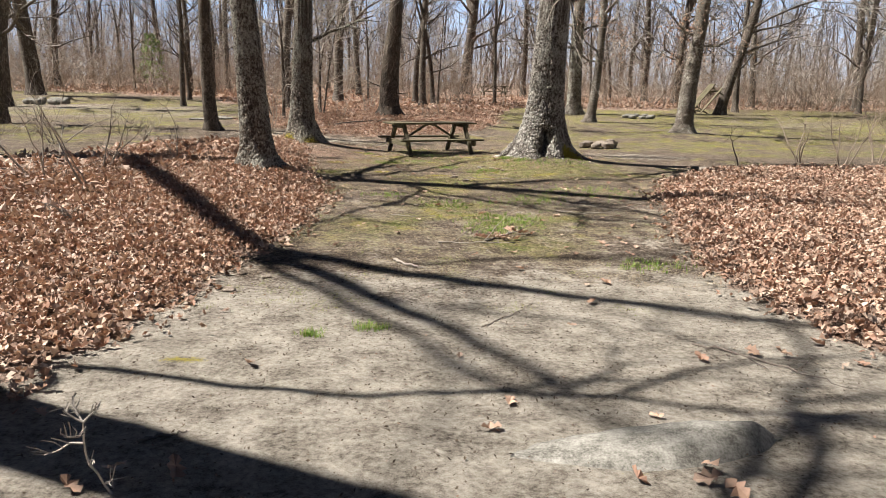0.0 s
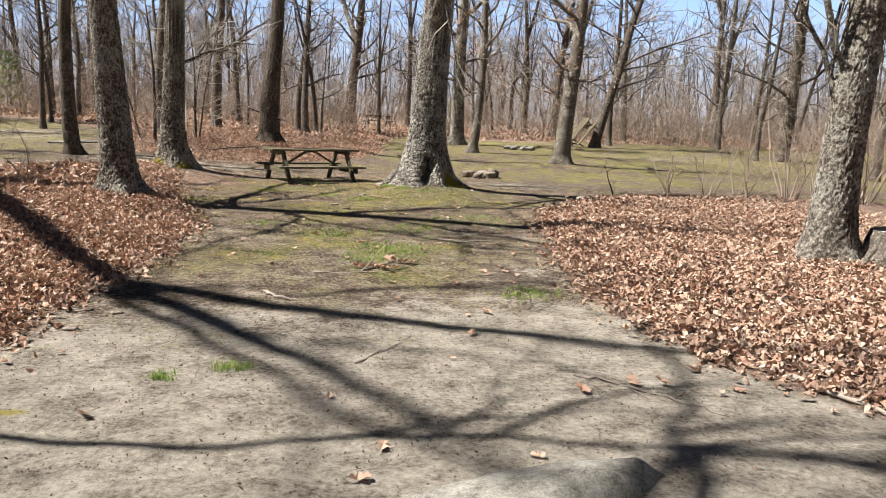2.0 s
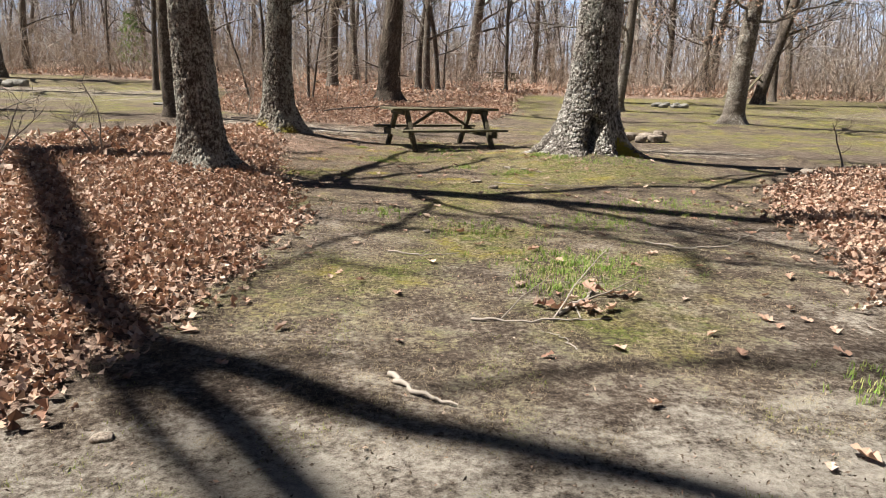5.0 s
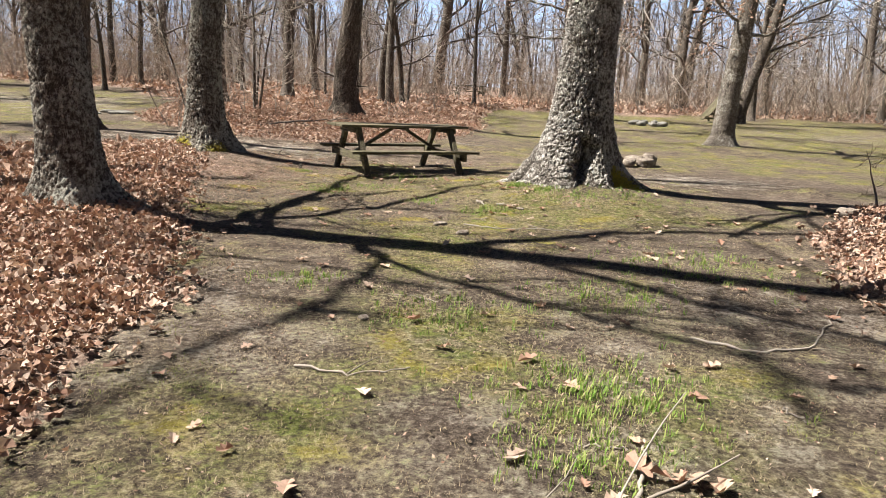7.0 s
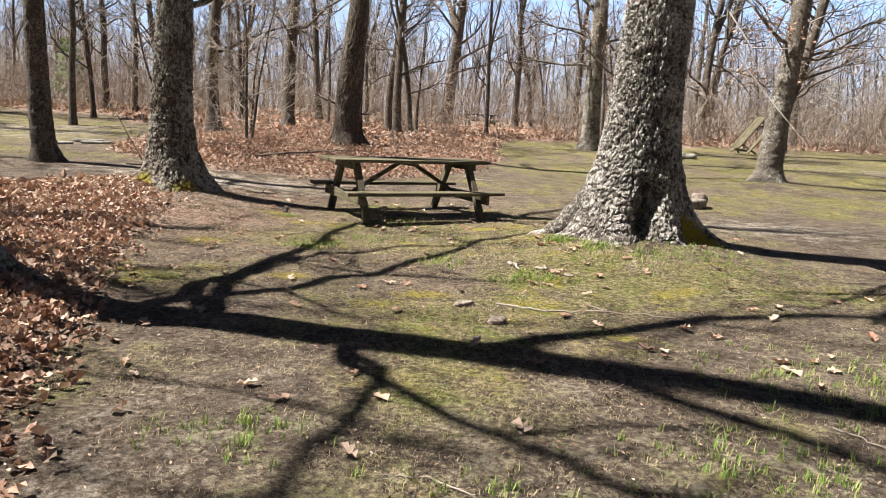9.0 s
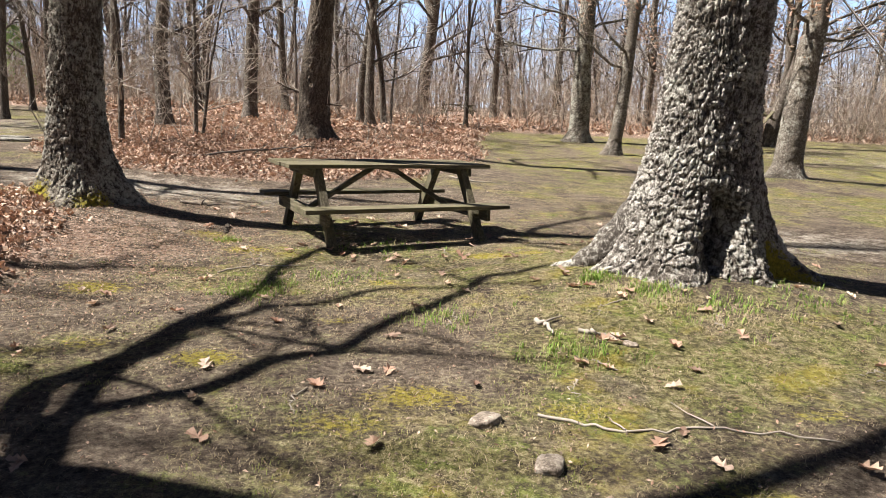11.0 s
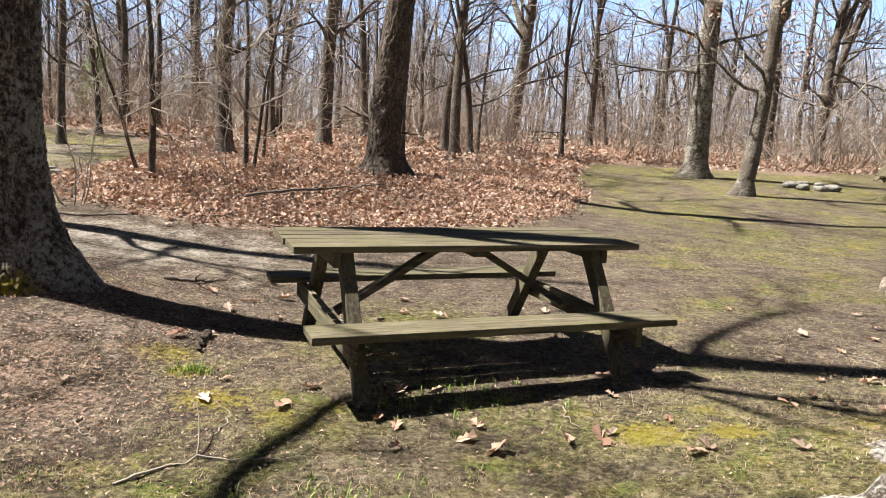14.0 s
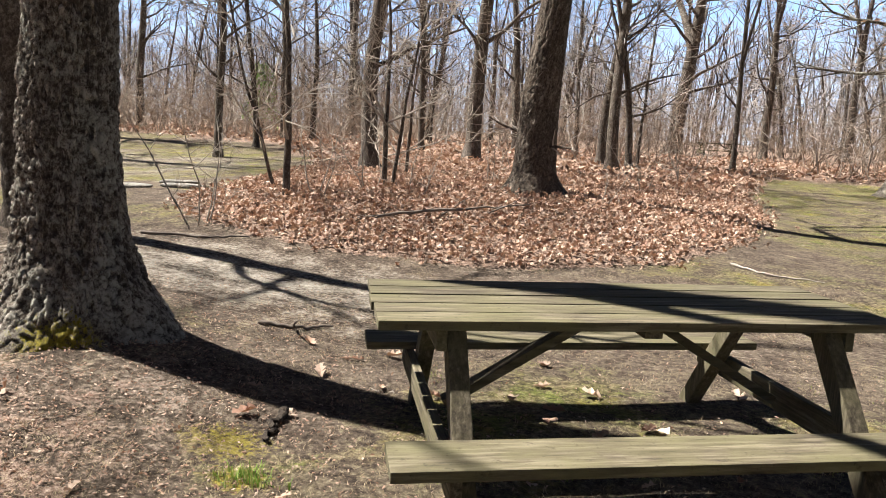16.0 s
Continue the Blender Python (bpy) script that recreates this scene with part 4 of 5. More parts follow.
for x, y, dia, build in STANDING:
    plant(x, y, build, dia, 0 if build in (4, 5) else None)
tries = 0
while len(places) < 185 and tries < 6000:
    tries += 1
    y = 44 + 66 * rng.random() ** 1.1
    x = rng.uniform(-0.95, 0.95) * (y + 8)
    if abs(x) > 75 or min((x - a) ** 2 + (y - b) ** 2 for a, b in places) < 4.5 or (1.5 < x < 8 and 52 < y < 66):
        continue
    plant(x, y, int(rng.integers(0, 6)), 0.13 + 0.3 * rng.random() ** 2)
for x, y, dia, build in ((-16, 9.5, 0.4, 0), (-15, 4, 0.35, 1), (-18, 12, 0.4, 3), (-15, 25, 0.4, 0), (-22, 22, 0.4, 1), (-9, 0.5, 0.35, 2), (14, 8, 0.35, 1), (17, 13, 0.4, 0), (13, 2, 0.4, 3), (19, 20, 0.4, 1),
                         (22, 27, 0.35, 2), (3, -9, 0.4, 0), (-4, -8, 0.4, 1), (9, -6, 0.4, 3), (-10, -7, 0.35, 0), (28, 31, 0.4, 0), (-28, 30, 0.4, 1)):
    plant(x, y, build, dia)
for src, r0 in WOOD:
    src.matrix_world = pose(*((-40 - 5 * r0 * 40, 52 + r0 * 60)), 0.9)
    src.matrix_world.translation.z = gz(src.matrix_world.translation.x, src.matrix_world.translation.y)


# ---- brush of thin stems under the trees ----
def build_brush(name, label, material, seed, count, y0, y1, tall, gap, branches):
    rng = np.random.default_rng(seed)
    t = Tubes()
    made = 0
    while made < count:
        y = y0 + (y1 - y0) * rng.random() ** 1.3
        x = rng.uniform(-0.9, 0.9) * (y + 6)
        if vnoise(np.array([x * 0.22 + seed]), np.array([y * 0.22]))[0] < gap or (2.6 < x < 5.8 and y < 62):
            continue
        made += 1
        z, h = gz(x, y), tall * rng.uniform(0.35, 1.0)
        p = bent_path(rng, (x, y, z - 0.05), (rng.normal(0, 0.28), rng.normal(0, 0.28), 1), h, 4, 0.33)
        r = 0.006 + 0.0035 * h
        t.add(p, np.linspace(r, 0.006, 5), 3)
        for c in range(branches):
            k = rng.integers(1, 5)
            t.add(bent_path(rng, p[k], rng.normal(0, 1, 3) + [0, 0, 0.35], h * rng.uniform(0.2, 0.5), 2, 0.35), (0.010, 0.007, 0.004), 3)
    return tagged(new(name, t.mesh(name, material, False)), label, "undergrowth", kind="stuff")


build_brush("brush", "dense tan leafless brush under the far trees", twig_red, 8, 4200, 45, 84, 4.2, 0.25, 7)
build_brush("sapling_thicket", "thicket of slim pale leafless saplings in the woods", twig_grey, 9, 1000, 46, 100, 7.0, 0.25, 13)


def build_far_woods():
    """The woods beyond: trunks and boughs that close the distance."""
    rng = np.random.default_rng(12)
    t, fine = Tubes(), Tubes()
    for k in range(1400):
        y = 88 + 62 * rng.random()
        x = rng.uniform(-0.95, 0.95) * y
        h, r = rng.uniform(8, 17), 0.04 + 0.16 * rng.random() ** 3
        p = bent_path(rng, (x, y, gz(x, y) - 0.2), (rng.normal(0, 0.1), 0, 1), h, 3, 0.12)
        t.add(p, np.linspace(r, 0.03, 4), 3)
        for c in range(13):
            f = rng.uniform(0.08, 1.0)
            at = p[0] + (p[-1] - p[0]) * f
            fine.add(bent_path(rng, at, rng.normal(0, 1, 3) * [1, 0.4, 0.6] + [0, 0, 0.8], rng.uniform(1.5, 4.5), 2, 0.25), (0.035, 0.025, 0.012), 3)
    tagged(new("far_boughs", fine.mesh("far_boughs", twig_grey, False)), "pale bare boughs of the distant woods", "woods", kind="stuff")
    return tagged(new("far_woods", t.mesh("far_woods", twig_dark, False)), "distant grey-brown bare woods closing the horizon", "woods", kind="stuff")


build_far_woods()


# ---- picnic tables ----
def picnic_table(label, length=2.44, width=0.87, top=0.83, seat=0.42, detail=True):
    e = thing("picnic_table", 0, 0, 0, label, "picnic table")
    rng = np.random.default_rng(3)
    n = 5
    w = width / n
    for k in range(n):
        bm = block((length + rng.uniform(-0.012, 0.012), w - 0.014, 0.042), 0.005)
        bm_part("tabletop_plank", bm, weathered_wood, e, pose(rng.uniform(-0.005, 0.005), -width / 2 + w * (k + 0.5), top - 0.021 + rng.uniform(-0.003, 0.003), rng.normal(0, 0.5)))
    for side in (-1, 1):
        bm_part("bench_plank", block((length - 0.05, 0.265, 0.045), 0.006), weathered_wood, e, pose(0, side * 0.80, seat - 0.0225))
        u = side * 0.88
        for v in (-1, 1):
            a, b = Vector((u, v * 0.30, top - 0.043)), Vector((u, v * 0.86, -0.03))
            d = b - a
            bm = block((0.085, 0.10, d.length), 0.006)
            m = Matrix.Translation((a + b) / 2) @ d.to_track_quat("Z", "X").to_matrix().to_4x4() @ Matrix.Rotation(radians(90), 4, "Z")
            bm_part("leg", bm, weathered_post, e, m)
        bm_part("seat_beam", block((0.045, 1.76, 0.135), 0.006), weathered_beam, e, pose(u + side * 0.067, 0, seat - 0.115))
        bm_part("top_cleat", block((0.045, width - 0.06, 0.09), 0.006), weathered_beam, e, pose(u + side * 0.067, 0, top - 0.09))
        a, b = Vector((side * 0.10, 0, top - 0.055)), Vector((u - side * 0.02, 0, seat - 0.10))
        d = b - a
        m = Matrix.Translation((a + b) / 2) @ d.to_track_quat("X", "Z").to_matrix().to_4x4()
        bm_part("brace", block((d.length, 0.085, 0.045), 0.005), weathered_wood, e, m)
    bm_part("middle_cleat", block((0.085, width - 0.1, 0.04), 0.005), weathered_beam, e, pose(0, 0, top - 0.063))
    return e


near_table = picnic_table("weathered greenish-grey wooden picnic table with attached benches")
near_table.matrix_world = pose(-0.385, 20.12, -0.30, 0, 0, 23.8)
far_table = copy_thing(near_table, pose(4.0, 62.0, gz(4.0, 62.0), 0, 0, 8))
tagged(far_table, "distant weathered picnic table among the trees")

leaning_table = copy_thing(near_table, pose(14.75, 41.5, gz(14.6, 41.5) + 0.58, 0, -50, 10))
leaning_table.scale = (0.75, 0.75, 0.75)
tagged(leaning_table, "old picnic table tipped up on end against a tree")
side_table = copy_thing(near_table, pose(31.0, 57.0, gz(31.0, 57.0), 0, 0, 5))
tagged(side_table, "distant weathered picnic table at the wood's edge")


# ---- stones ----
def stone_mesh(seed, size, material, rough=0.3, name="stone", sub=3):
    bm = bmesh.new()
    bmesh.ops.create_icosphere(bm, subdivisions=sub, radius=1.0)
    off = Vector((seed * 3.1, seed * 1.7, seed * 0.9))
    for v in bm.verts:
        n = noise.noise(v.co * 0.9 + off) * rough * 1.6 + noise.noise(v.co * 2.3 + off) * rough * 0.7 + noise.noise(v.co * 7 + off) * rough * 0.12
        c = v.co * (1 + n)
        c = Vector([math.copysign(abs(k) ** 0.68, k) for k in c])
        v.co = Vector((c.x * size[0], c.y * size[1], c.z * size[2]))
    for f in bm.faces:
        f.smooth = True
    me = bpy.data.meshes.new(name)
    bm.to_mesh(me)
    bm.free()
    me.materials.append(material)
    return me


def stone(x, y, size, seed, label, material=stone_tan, group="", sink=0.35, turn=0.0, z=None, tilt=0.0):
    ob = new("stone", stone_mesh(seed, size, material))
    ob.matrix_world = pose(x, y, (gz(x, y) if z is None else z) + size[2] * (1 - sink), tilt, 0, turn)
    return tagged(ob, label, "stone", group)


def build_boulder():
    """A long low back of rock, highest and bluntest at one end, sinking into the sand at the other."""
    L, W = 96, 40
    u, v = np.meshgrid(np.linspace(0, 1, L), np.linspace(-1, 1, W), indexing="ij")
    along = 0.40 + 1.42 * u
    half = 0.30 * np.sin(np.pi * np.clip(u * 0.94 + 0.05, 0, 1)) ** 0.7 + 0.02
    x, y = along + 0.03 * np.sin(v * 3), 3.42 + 0.16 * u + v * half
    crest = 0.10 * smooth(0.0, 0.75, u) * smooth(1.02, 0.88, u) + 0.015
    lump = 0.05 * (fbm(x * 5, y * 5, 2.5) - 0.5) + 0.02 * (fbm(x * 16, y * 16, 7.5) - 0.5)
    z = ground_z(x, y) - 0.05 + (crest + 0.045 + lump) * np.clip(1 - np.abs(v) ** 2.2, 0, 1) ** 0.8
    k, j = np.meshgrid(np.arange(L - 1), np.arange(W - 1), indexing="ij")
    q = np.stack([k * W + j, (k + 1) * W + j, (k + 1) * W + j + 1, k * W + j + 1], -1).reshape(-1, 4)
    me = mesh_from("boulder", np.stack([x.ravel(), y.ravel(), z.ravel()], -1), [q], stone_grey, True)
    tagged(new("boulder", me), "long grey boulder half buried in the sand", "boulder")


build_boulder()
for k, (dx, dy, sz, r) in enumerate(((-0.42, -0.1, (0.20, 0.15, 0.13), 20), (-0.12, -0.32, (0.26, 0.17, 0.13), 70), (0.28, -0.28, (0.24, 0.18, 0.14), 10), (0.48, 0.05, (0.20, 0.16, 0.15), 40),
                                     (0.22, 0.36, (0.25, 0.16, 0.15), 120), (-0.25, 0.33, (0.2, 0.15, 0.14), 150), (0.40, -0.12, (0.21, 0.15, 0.09), 80))):
    stone(4.85 + dx, 23.2 + dy, tuple(0.82 * v for v in sz), 10 + k, "tan fieldstone of a campfire ring on bare soil", stone_tan, "fire ring stones by the old oak", 0.3, r, gz(4.85, 23.2) + (0.15 if k == 6 else 0))
for k in range(8):
    a = k * 0.785
    stone(10.1 + 0.62 * math.cos(a), 38.4 + 0.62 * math.sin(a), (0.24, 0.15, 0.10), 30 + k, "grey fieldstone of a campfire ring on moss", stone_grey, "fire ring stones in the mossy clearing", 0.3, k * 45)
    stone(-19.6 + 0.75 * math.cos(a), 36.6 + 0.75 * math.sin(a), (0.30, 0.2, 0.15), 50 + k, "grey fieldstone of a far campfire ring", stone_grey, "fire ring stones in the grassy clearing", 0.3, k * 45)
for x, y, s, k in ((0.22, 14.89, 0.085, 71), (0.45, 14.46, 0.08, 72), (-0.42, 11.5, 0.05, 73), (1.3, 16.0, 0.05, 74), (-2.0, 6.6, 0.07, 75), (-1.75, 7.1, 0.05, 76), (5.95, 16.45, 0.22, 77), (-2.2, 6.1, 0.05, 78)):
    stone(x, y, (s, s * 0.7, s * 0.3), k, "small flat pale stone lying on the soil", stone_tan, "", 0.5, k * 31)
for x, y in ((-8.5, 28.3), (-9.3, 28.0), (-8.9, 28.9)):
    stone(x, y, (0.38, 0.16, 0.05), int(x * -7), "flat grey stone slab beside the leaf bed", stone_grey, "slabs by the leaf bed", 0.4, 10)


# ---- stump ----
def cut_wood_material():
    n = Nodes("bleached_stump_top")
    vec = n.coords()
    w = n.node("ShaderNodeTexWave", Scale=9.0, Distortion=3.0, Detail=3.0)
    w.wave_type, w.rings_direction = "RINGS", "Z"
    n.link(vec, w.inputs["Vector"])
    col = n.ramp(w.outputs["Fac"], [(0.2, (0.34, 0.30, 0.24)), (0.8, (0.56, 0.52, 0.44))])
    n.bump(w.outputs["Fac"], 0.4, 0.006)
    return n.colour(n.mix(n.grey(n.noise(vec, 6.0, 5.0), 0.45, 0.65, 0, 0.7), col, (0.22, 0.20, 0.17)))


def build_stump(x, y):
    e = thing("tree_stump", x, y, gz(x, y), "weathered grey tree stump with bleached top", "stump")
    hz = np.linspace(-0.15, 0.44, 34)
    part("bark_side", trunk_mesh("bark_side", np.stack([hz * 0, hz * 0, hz], -1), np.interp(hz, [-0.15, 0.05, 0.2, 0.44], [0.52, 0.50, 0.44, 0.39]), bark_pale, 72,
                                 [(3.5, 0.35, 0.16, 0.2), (4.9, 0.4, 0.12, 0.2), (0.4, 0.4, 0.1, 0.2)], 0.035, 12, 5), e)
    bm = bmesh.new()
    bmesh.ops.create_circle(bm, cap_ends=True, segments=48, radius=0.40)
    for f in list(bm.faces):
        bmesh.ops.poke(bm, faces=[f])
    for v in bm.verts:
        v.co.z = 0.425 + 0.05 * noise.noise(v.co * 3) + 0.04 * v.co.x
    bm_part("cut_top", bm, cut_wood_material(), e, None, "bleached split cut top")
    t = Tubes()
    for a, l in ((3.3, 0.5), (3.8, 0.6), (2.9, 0.45)):
        p = [(0.40 * math.cos(a), 0.40 * math.sin(a), 0.3), (0.5 * math.cos(a), 0.5 * math.sin(a), 0.16), (0.62 * math.cos(a), 0.62 * math.sin(a), 0.05), (l * 1.6 * math.cos(a + 0.2), l * 1.6 * math.sin(a + 0.2), -0.05)]
        t.add(p, (0.03, 0.045, 0.05, 0.03), 10)
    tagged(part("root", t.mesh("root", bark_pale), e), "gnarled surface root")


build_stump(7.75, 8.95)


# ---- fallen leaves ----
HALF = [(0.10, 0.10), (0.24, 0.24), (0.10, 0.36), (0.36, 0.55), (0.13, 0.68), (0.22, 0.86)]
PLAIN = [(0.30, 0.20), (0.09, 0.42), (0.34, 0.68)]


def leaf_shape(rng, curl, half=HALF, crumple=0.04):
    """One lobed leaf, a metre long: places and triangles."""
    mid = [(0, 0), (0, 0.45), (0, 1.0)]
    pts = [(x, y) for x, y in mid] + [(x, y) for x, y in half] + [(-x, y) for x, y in half]
    v = np.array([(x + rng.normal(0, 0.02), y + rng.normal(0, 0.02), 0) for x, y in pts])
    v[:, 2] = curl * (np.abs(v[:, 0]) * 1.1) + curl * 0.9 * (v[:, 1] - 0.45) ** 2 + rng.normal(0, crumple, len(v))
    f = []
    for base, flip in ((3, False), (3 + len(half), True)):
        s = [0] + [base + k for k in range(len(half))] + [2]
        for a, b in zip(s[:-1], s[1:]):
            f.append((1, b, a) if flip else (1, a, b))
    v[:, 1] -= 0.45
    return v, np.array(f)


def plain_leaf(rng, curl):
    return leaf_shape(rng, curl * 1.3, PLAIN, 0.11)


def small_leaf(rng, curl):
    v = np.array([(0, -0.5, 0), (0.26, 0.0, curl * 0.35), (0, 0.55, curl * 0.2), (-0.24, 0.05, curl * 0.3), (0, 0.05, 0)])
    return v, np.array([(4, 0, 1), (4, 1, 2), (4, 2, 3), (4, 3, 0)])


def scatter_leaves(name, label, x, y, size, seed, shape, tilt=0.5, rise=0.05, kind="stuff", material=dead_leaf, zs=None):
    rng = np.random.default_rng(seed)
    n = len(x)
    z = (ground_z(x, y) if zs is None else zs) + rng.random(n) ** 2 * rise + 0.008
    which = rng.integers(0, 8, n)
    verts, faces, at = [], [], 0
    for k in range(8):
        v, f = shape(rng, rng.uniform(-0.5, 0.75))
        idx = np.where(which == k)[0]
        if not len(idx):
            continue
        m = len(idx)
        a = rng.random(m) * 6.283
        tx, ty = rng.normal(0, tilt, m), rng.normal(0, tilt, m)
        s = size * rng.uniform(0.65, 1.3, m)
        P = v[None] * s[:, None, None]
        c, d = np.cos(tx)[:, None], np.sin(tx)[:, None]
        P = np.stack([P[..., 0], P[..., 1] * c - P[..., 2] * d, P[..., 1] * d + P[..., 2] * c], -1)
        c, d = np.cos(ty)[:, None], np.sin(ty)[:, None]
        P = np.stack([P[..., 0] * c + P[..., 2] * d, P[..., 1], -P[..., 0] * d + P[..., 2] * c], -1)
        c, d = np.cos(a)[:, None], np.sin(a)[:, None]
        P = np.stack([P[..., 0] * c - P[..., 1] * d, P[..., 0] * d + P[..., 1] * c, P[..., 2]], -1)
        low = P[..., 2].min(1)
        P += np.stack([x[idx], y[idx], z[idx] - low * 0.75], -1)[:, None, :]
        verts.append(P.reshape(-1, 3))
        faces.append((f[None] + (np.arange(m) * len(v))[:, None, None] + at).reshape(-1, 3))
        at += m * len(v)
    me = mesh_from(name, np.concatenate(verts), [np.concatenate(faces)], material)
    return tagged(new(name, me), label, "leaf litter", kind=kind) if kind else me


def sample(rng, n, x0, x1, y0, y1, edge=0.0, bias=None):
    """Places inside the leaf zone, thinning out over its edge."""
    out = np.zeros((0, 2))
    while len(out) < n:
        x, y = rng.uniform(x0, x1, n), rng.uniform(y0, y1, n)
        keep = leaf_zone(x, y) + rng.normal(0, 0.16, n) + 0.6 * (rng.random(n) < 0.02) * rng.random(n) > edge + 0.08
        if bias:
            keep &= rng.random(n) < bias(x, y)
        out = np.concatenate([out, np.stack([x, y], -1)[keep]])
    return out[:n, 0], out[:n, 1]


rng = np.random.default_rng(31)
x, y = sample(rng, 34000, -7.5, -1.4, 2.6, 21.2, bias=lambda x, y: np.clip(1.25 - np.abs(x + 2.5) / 7 - np.maximum(y - 8, 0) / 22, 0.1, 1))
scatter_leaves("leaf_litter_bank", "deep drift of dry russet oak leaves beside the path", x, y, 0.08, 1, plain_leaf, 0.65, 0.06)
x, y = sample(rng, 34000, 2.6, 12.0, 2.6, 19.0, bias=lambda x, y: np.clip(1.25 - np.abs(x - 3.5) / 9 - np.maximum(y - 9, 0) / 24, 0.1, 1))
scatter_leaves("leaf_litter_drift", "drift of dry coppery oak leaves round a stump", x, y, 0.08, 2, plain_leaf, 0.65, 0.06)
x, y = sample(rng, 26000, -9.0, 3.2, 24.0, 42.0, bias=lambda x, y: np.clip(1.3 - (y - 24) / 18, 0.12, 1))
scatter_leaves("leaf_litter_bed", "broad bed of dry pinkish-brown oak leaves under trees", x, y, 0.085, 3, plain_leaf, 0.65, 0.08)
x, y = sample(rng, 15000, -30, 36, 36.0, 62.0, bias=lambda x, y: np.clip(1.2 - (y - 36) / 30, 0.15, 1))
scatter_leaves("leaf_litter_woods", "far carpet of dry leaves on the woodland floor", x, y, 0.21, 4, small_leaf, 0.6, 0.1)
x, y = sample(rng, 7000, -24, -5, 4.0, 21.0)
scatter_leaves("leaf_litter_margin", "dry leaves spread under the side trees", x, y, 0.17, 5, small_leaf, 0.6, 0.08)
# chaff: crumbs of leaf and bark thinly spread over the trodden ground
def strew(name, label, groups, size, seed, material=dead_leaf):
    x = np.concatenate([rng.normal(a, s, n) for a, b, s, w, n in groups])
    y = np.concatenate([rng.normal(b, w, n) for a, b, s, w, n in groups])
    scatter_leaves(name, label, x, y, size, seed, small_leaf, 0.5, 0.005, "stuff", material)


strew("leaf_crumbs", "crumbs of dry leaf and bark strewn on trodden soil", [(-3.3, 18.8, 1.2, 1.5, 13000), (0.0, 12.0, 2.2, 3.5, 3500), (0.0, 19.0, 2.6, 2.5, 2200), (2.5, 17, 2.5, 3.0, 1300), (-3.0, 22.5, 3, 1.2, 2500)], 0.021, 6)
bark_crumb = stone_material("dark_bark_crumbs", (0.04, 0.03, 0.022), (0.12, 0.09, 0.065), (0.26, 0.20, 0.15))
strew("bark_crumbs", "dark crumbs of bark and twig on sand and soil", [(0.0, 5.0, 2.0, 1.6, 3500), (0.0, 10.0, 1.8, 2.5, 4000), (-0.5, 16.0, 2.0, 3.0, 4000)], 0.022, 9, bark_crumb)


# ---- sparse grass ----
def build_grass(name, label, x, y, tall, seed, blades=5, wide=0.0035, material=grass_blade, flat=0.1):
    rng = np.random.default_rng(seed)
    n = len(x) * blades
    bx, by = np.repeat(x, blades) + rng.normal(0, 0.018, n), np.repeat(y, blades) + rng.normal(0, 0.018, n)
    bz = ground_z(bx, by) - 0.005
    h = np.repeat(tall, blades) * rng.uniform(0.5, 1.3, n)
    a, lean = rng.random(n) * 6.283, rng.uniform(flat, flat + 0.8, n)
    dx, dy = np.cos(a), np.sin(a)
    px, py = -dy * wide, dx * wide
    p0 = np.stack([bx - px, by - py, bz], -1)
    p1 = np.stack([bx + px, by + py, bz], -1)
    p2 = np.stack([bx + dx * h * lean * 0.35 + px * 0.7, by + dy * h * lean * 0.35 + py * 0.7, bz + h * 0.6], -1)
    p3 = np.stack([bx + dx * h * lean * 0.35 - px * 0.7, by + dy * h * lean * 0.35 - py * 0.7, bz + h * 0.6], -1)
    p4 = np.stack([bx + dx * h * lean, by + dy * h * lean, bz + h * (1.0 - 0.25 * lean)], -1)
    V = np.stack([p0, p1, p2, p3, p4], 1).reshape(-1, 3)
    k = np.arange(n) * 5
    me = mesh_from(name, V, [np.stack([k, k + 1, k + 2, k + 3], -1), np.stack([k + 3, k + 2, k + 4], -1)], material)
    return tagged(new(name, me), label, "grass", kind="stuff")


clump_x, clump_y = rng.uniform(-3, 5, 3200), rng.uniform(6.0, 23, 3200)
patch = fbm(clump_x * 0.9, clump_y * 0.9, 6.1) * 0.6 + fbm(clump_x * 2.6, clump_y * 2.6, 2.0) * 0.5
keep = (leaf_zone(clump_x, clump_y) < 0) & (patch > 0.58 - 0.05 * smooth(7, 11, clump_y)) & ((clump_x + 3.0) ** 2 + (clump_y - 20) ** 2 > 3)
clump_x, clump_y = clump_x[keep][:520], clump_y[keep][:520]
size = rng.uniform(0.03, 0.13, len(clump_x))
x, y = np.repeat(clump_x, 15) + rng.normal(0, 1, len(clump_x) * 15) * np.repeat(size, 15), np.repeat(clump_y, 15) + rng.normal(0, 1, len(clump_x) * 15) * np.repeat(size, 15)
build_grass("clearing_grass", "sparse short yellow-green spring grass on mossy soil", x, y, np.repeat(rng.uniform(0.010, 0.024, len(clump_x)), 15), 7, 4, 0.0022)
straw_spots = [(1.75, 16.75, 0.14, 120), (2.2, 16.4, 0.25, 180), (1.55, 17.0, 0.12, 140), (1.0, 16.6, 0.5, 260), (0.2, 17.0, 0.8, 420), (-1.0, 17.2, 0.7, 300), (0.3, 13.5, 1.0, 420), (1.0, 19.5, 0.9, 380), (2.8, 20.5, 0.8, 300), (0.5, 10.5, 0.9, 300)]
x = np.concatenate([rng.normal(a, s, c) for a, b, s, c in straw_spots])
y = np.concatenate([rng.normal(b, s * 0.7, c) for a, b, s, c in straw_spots])
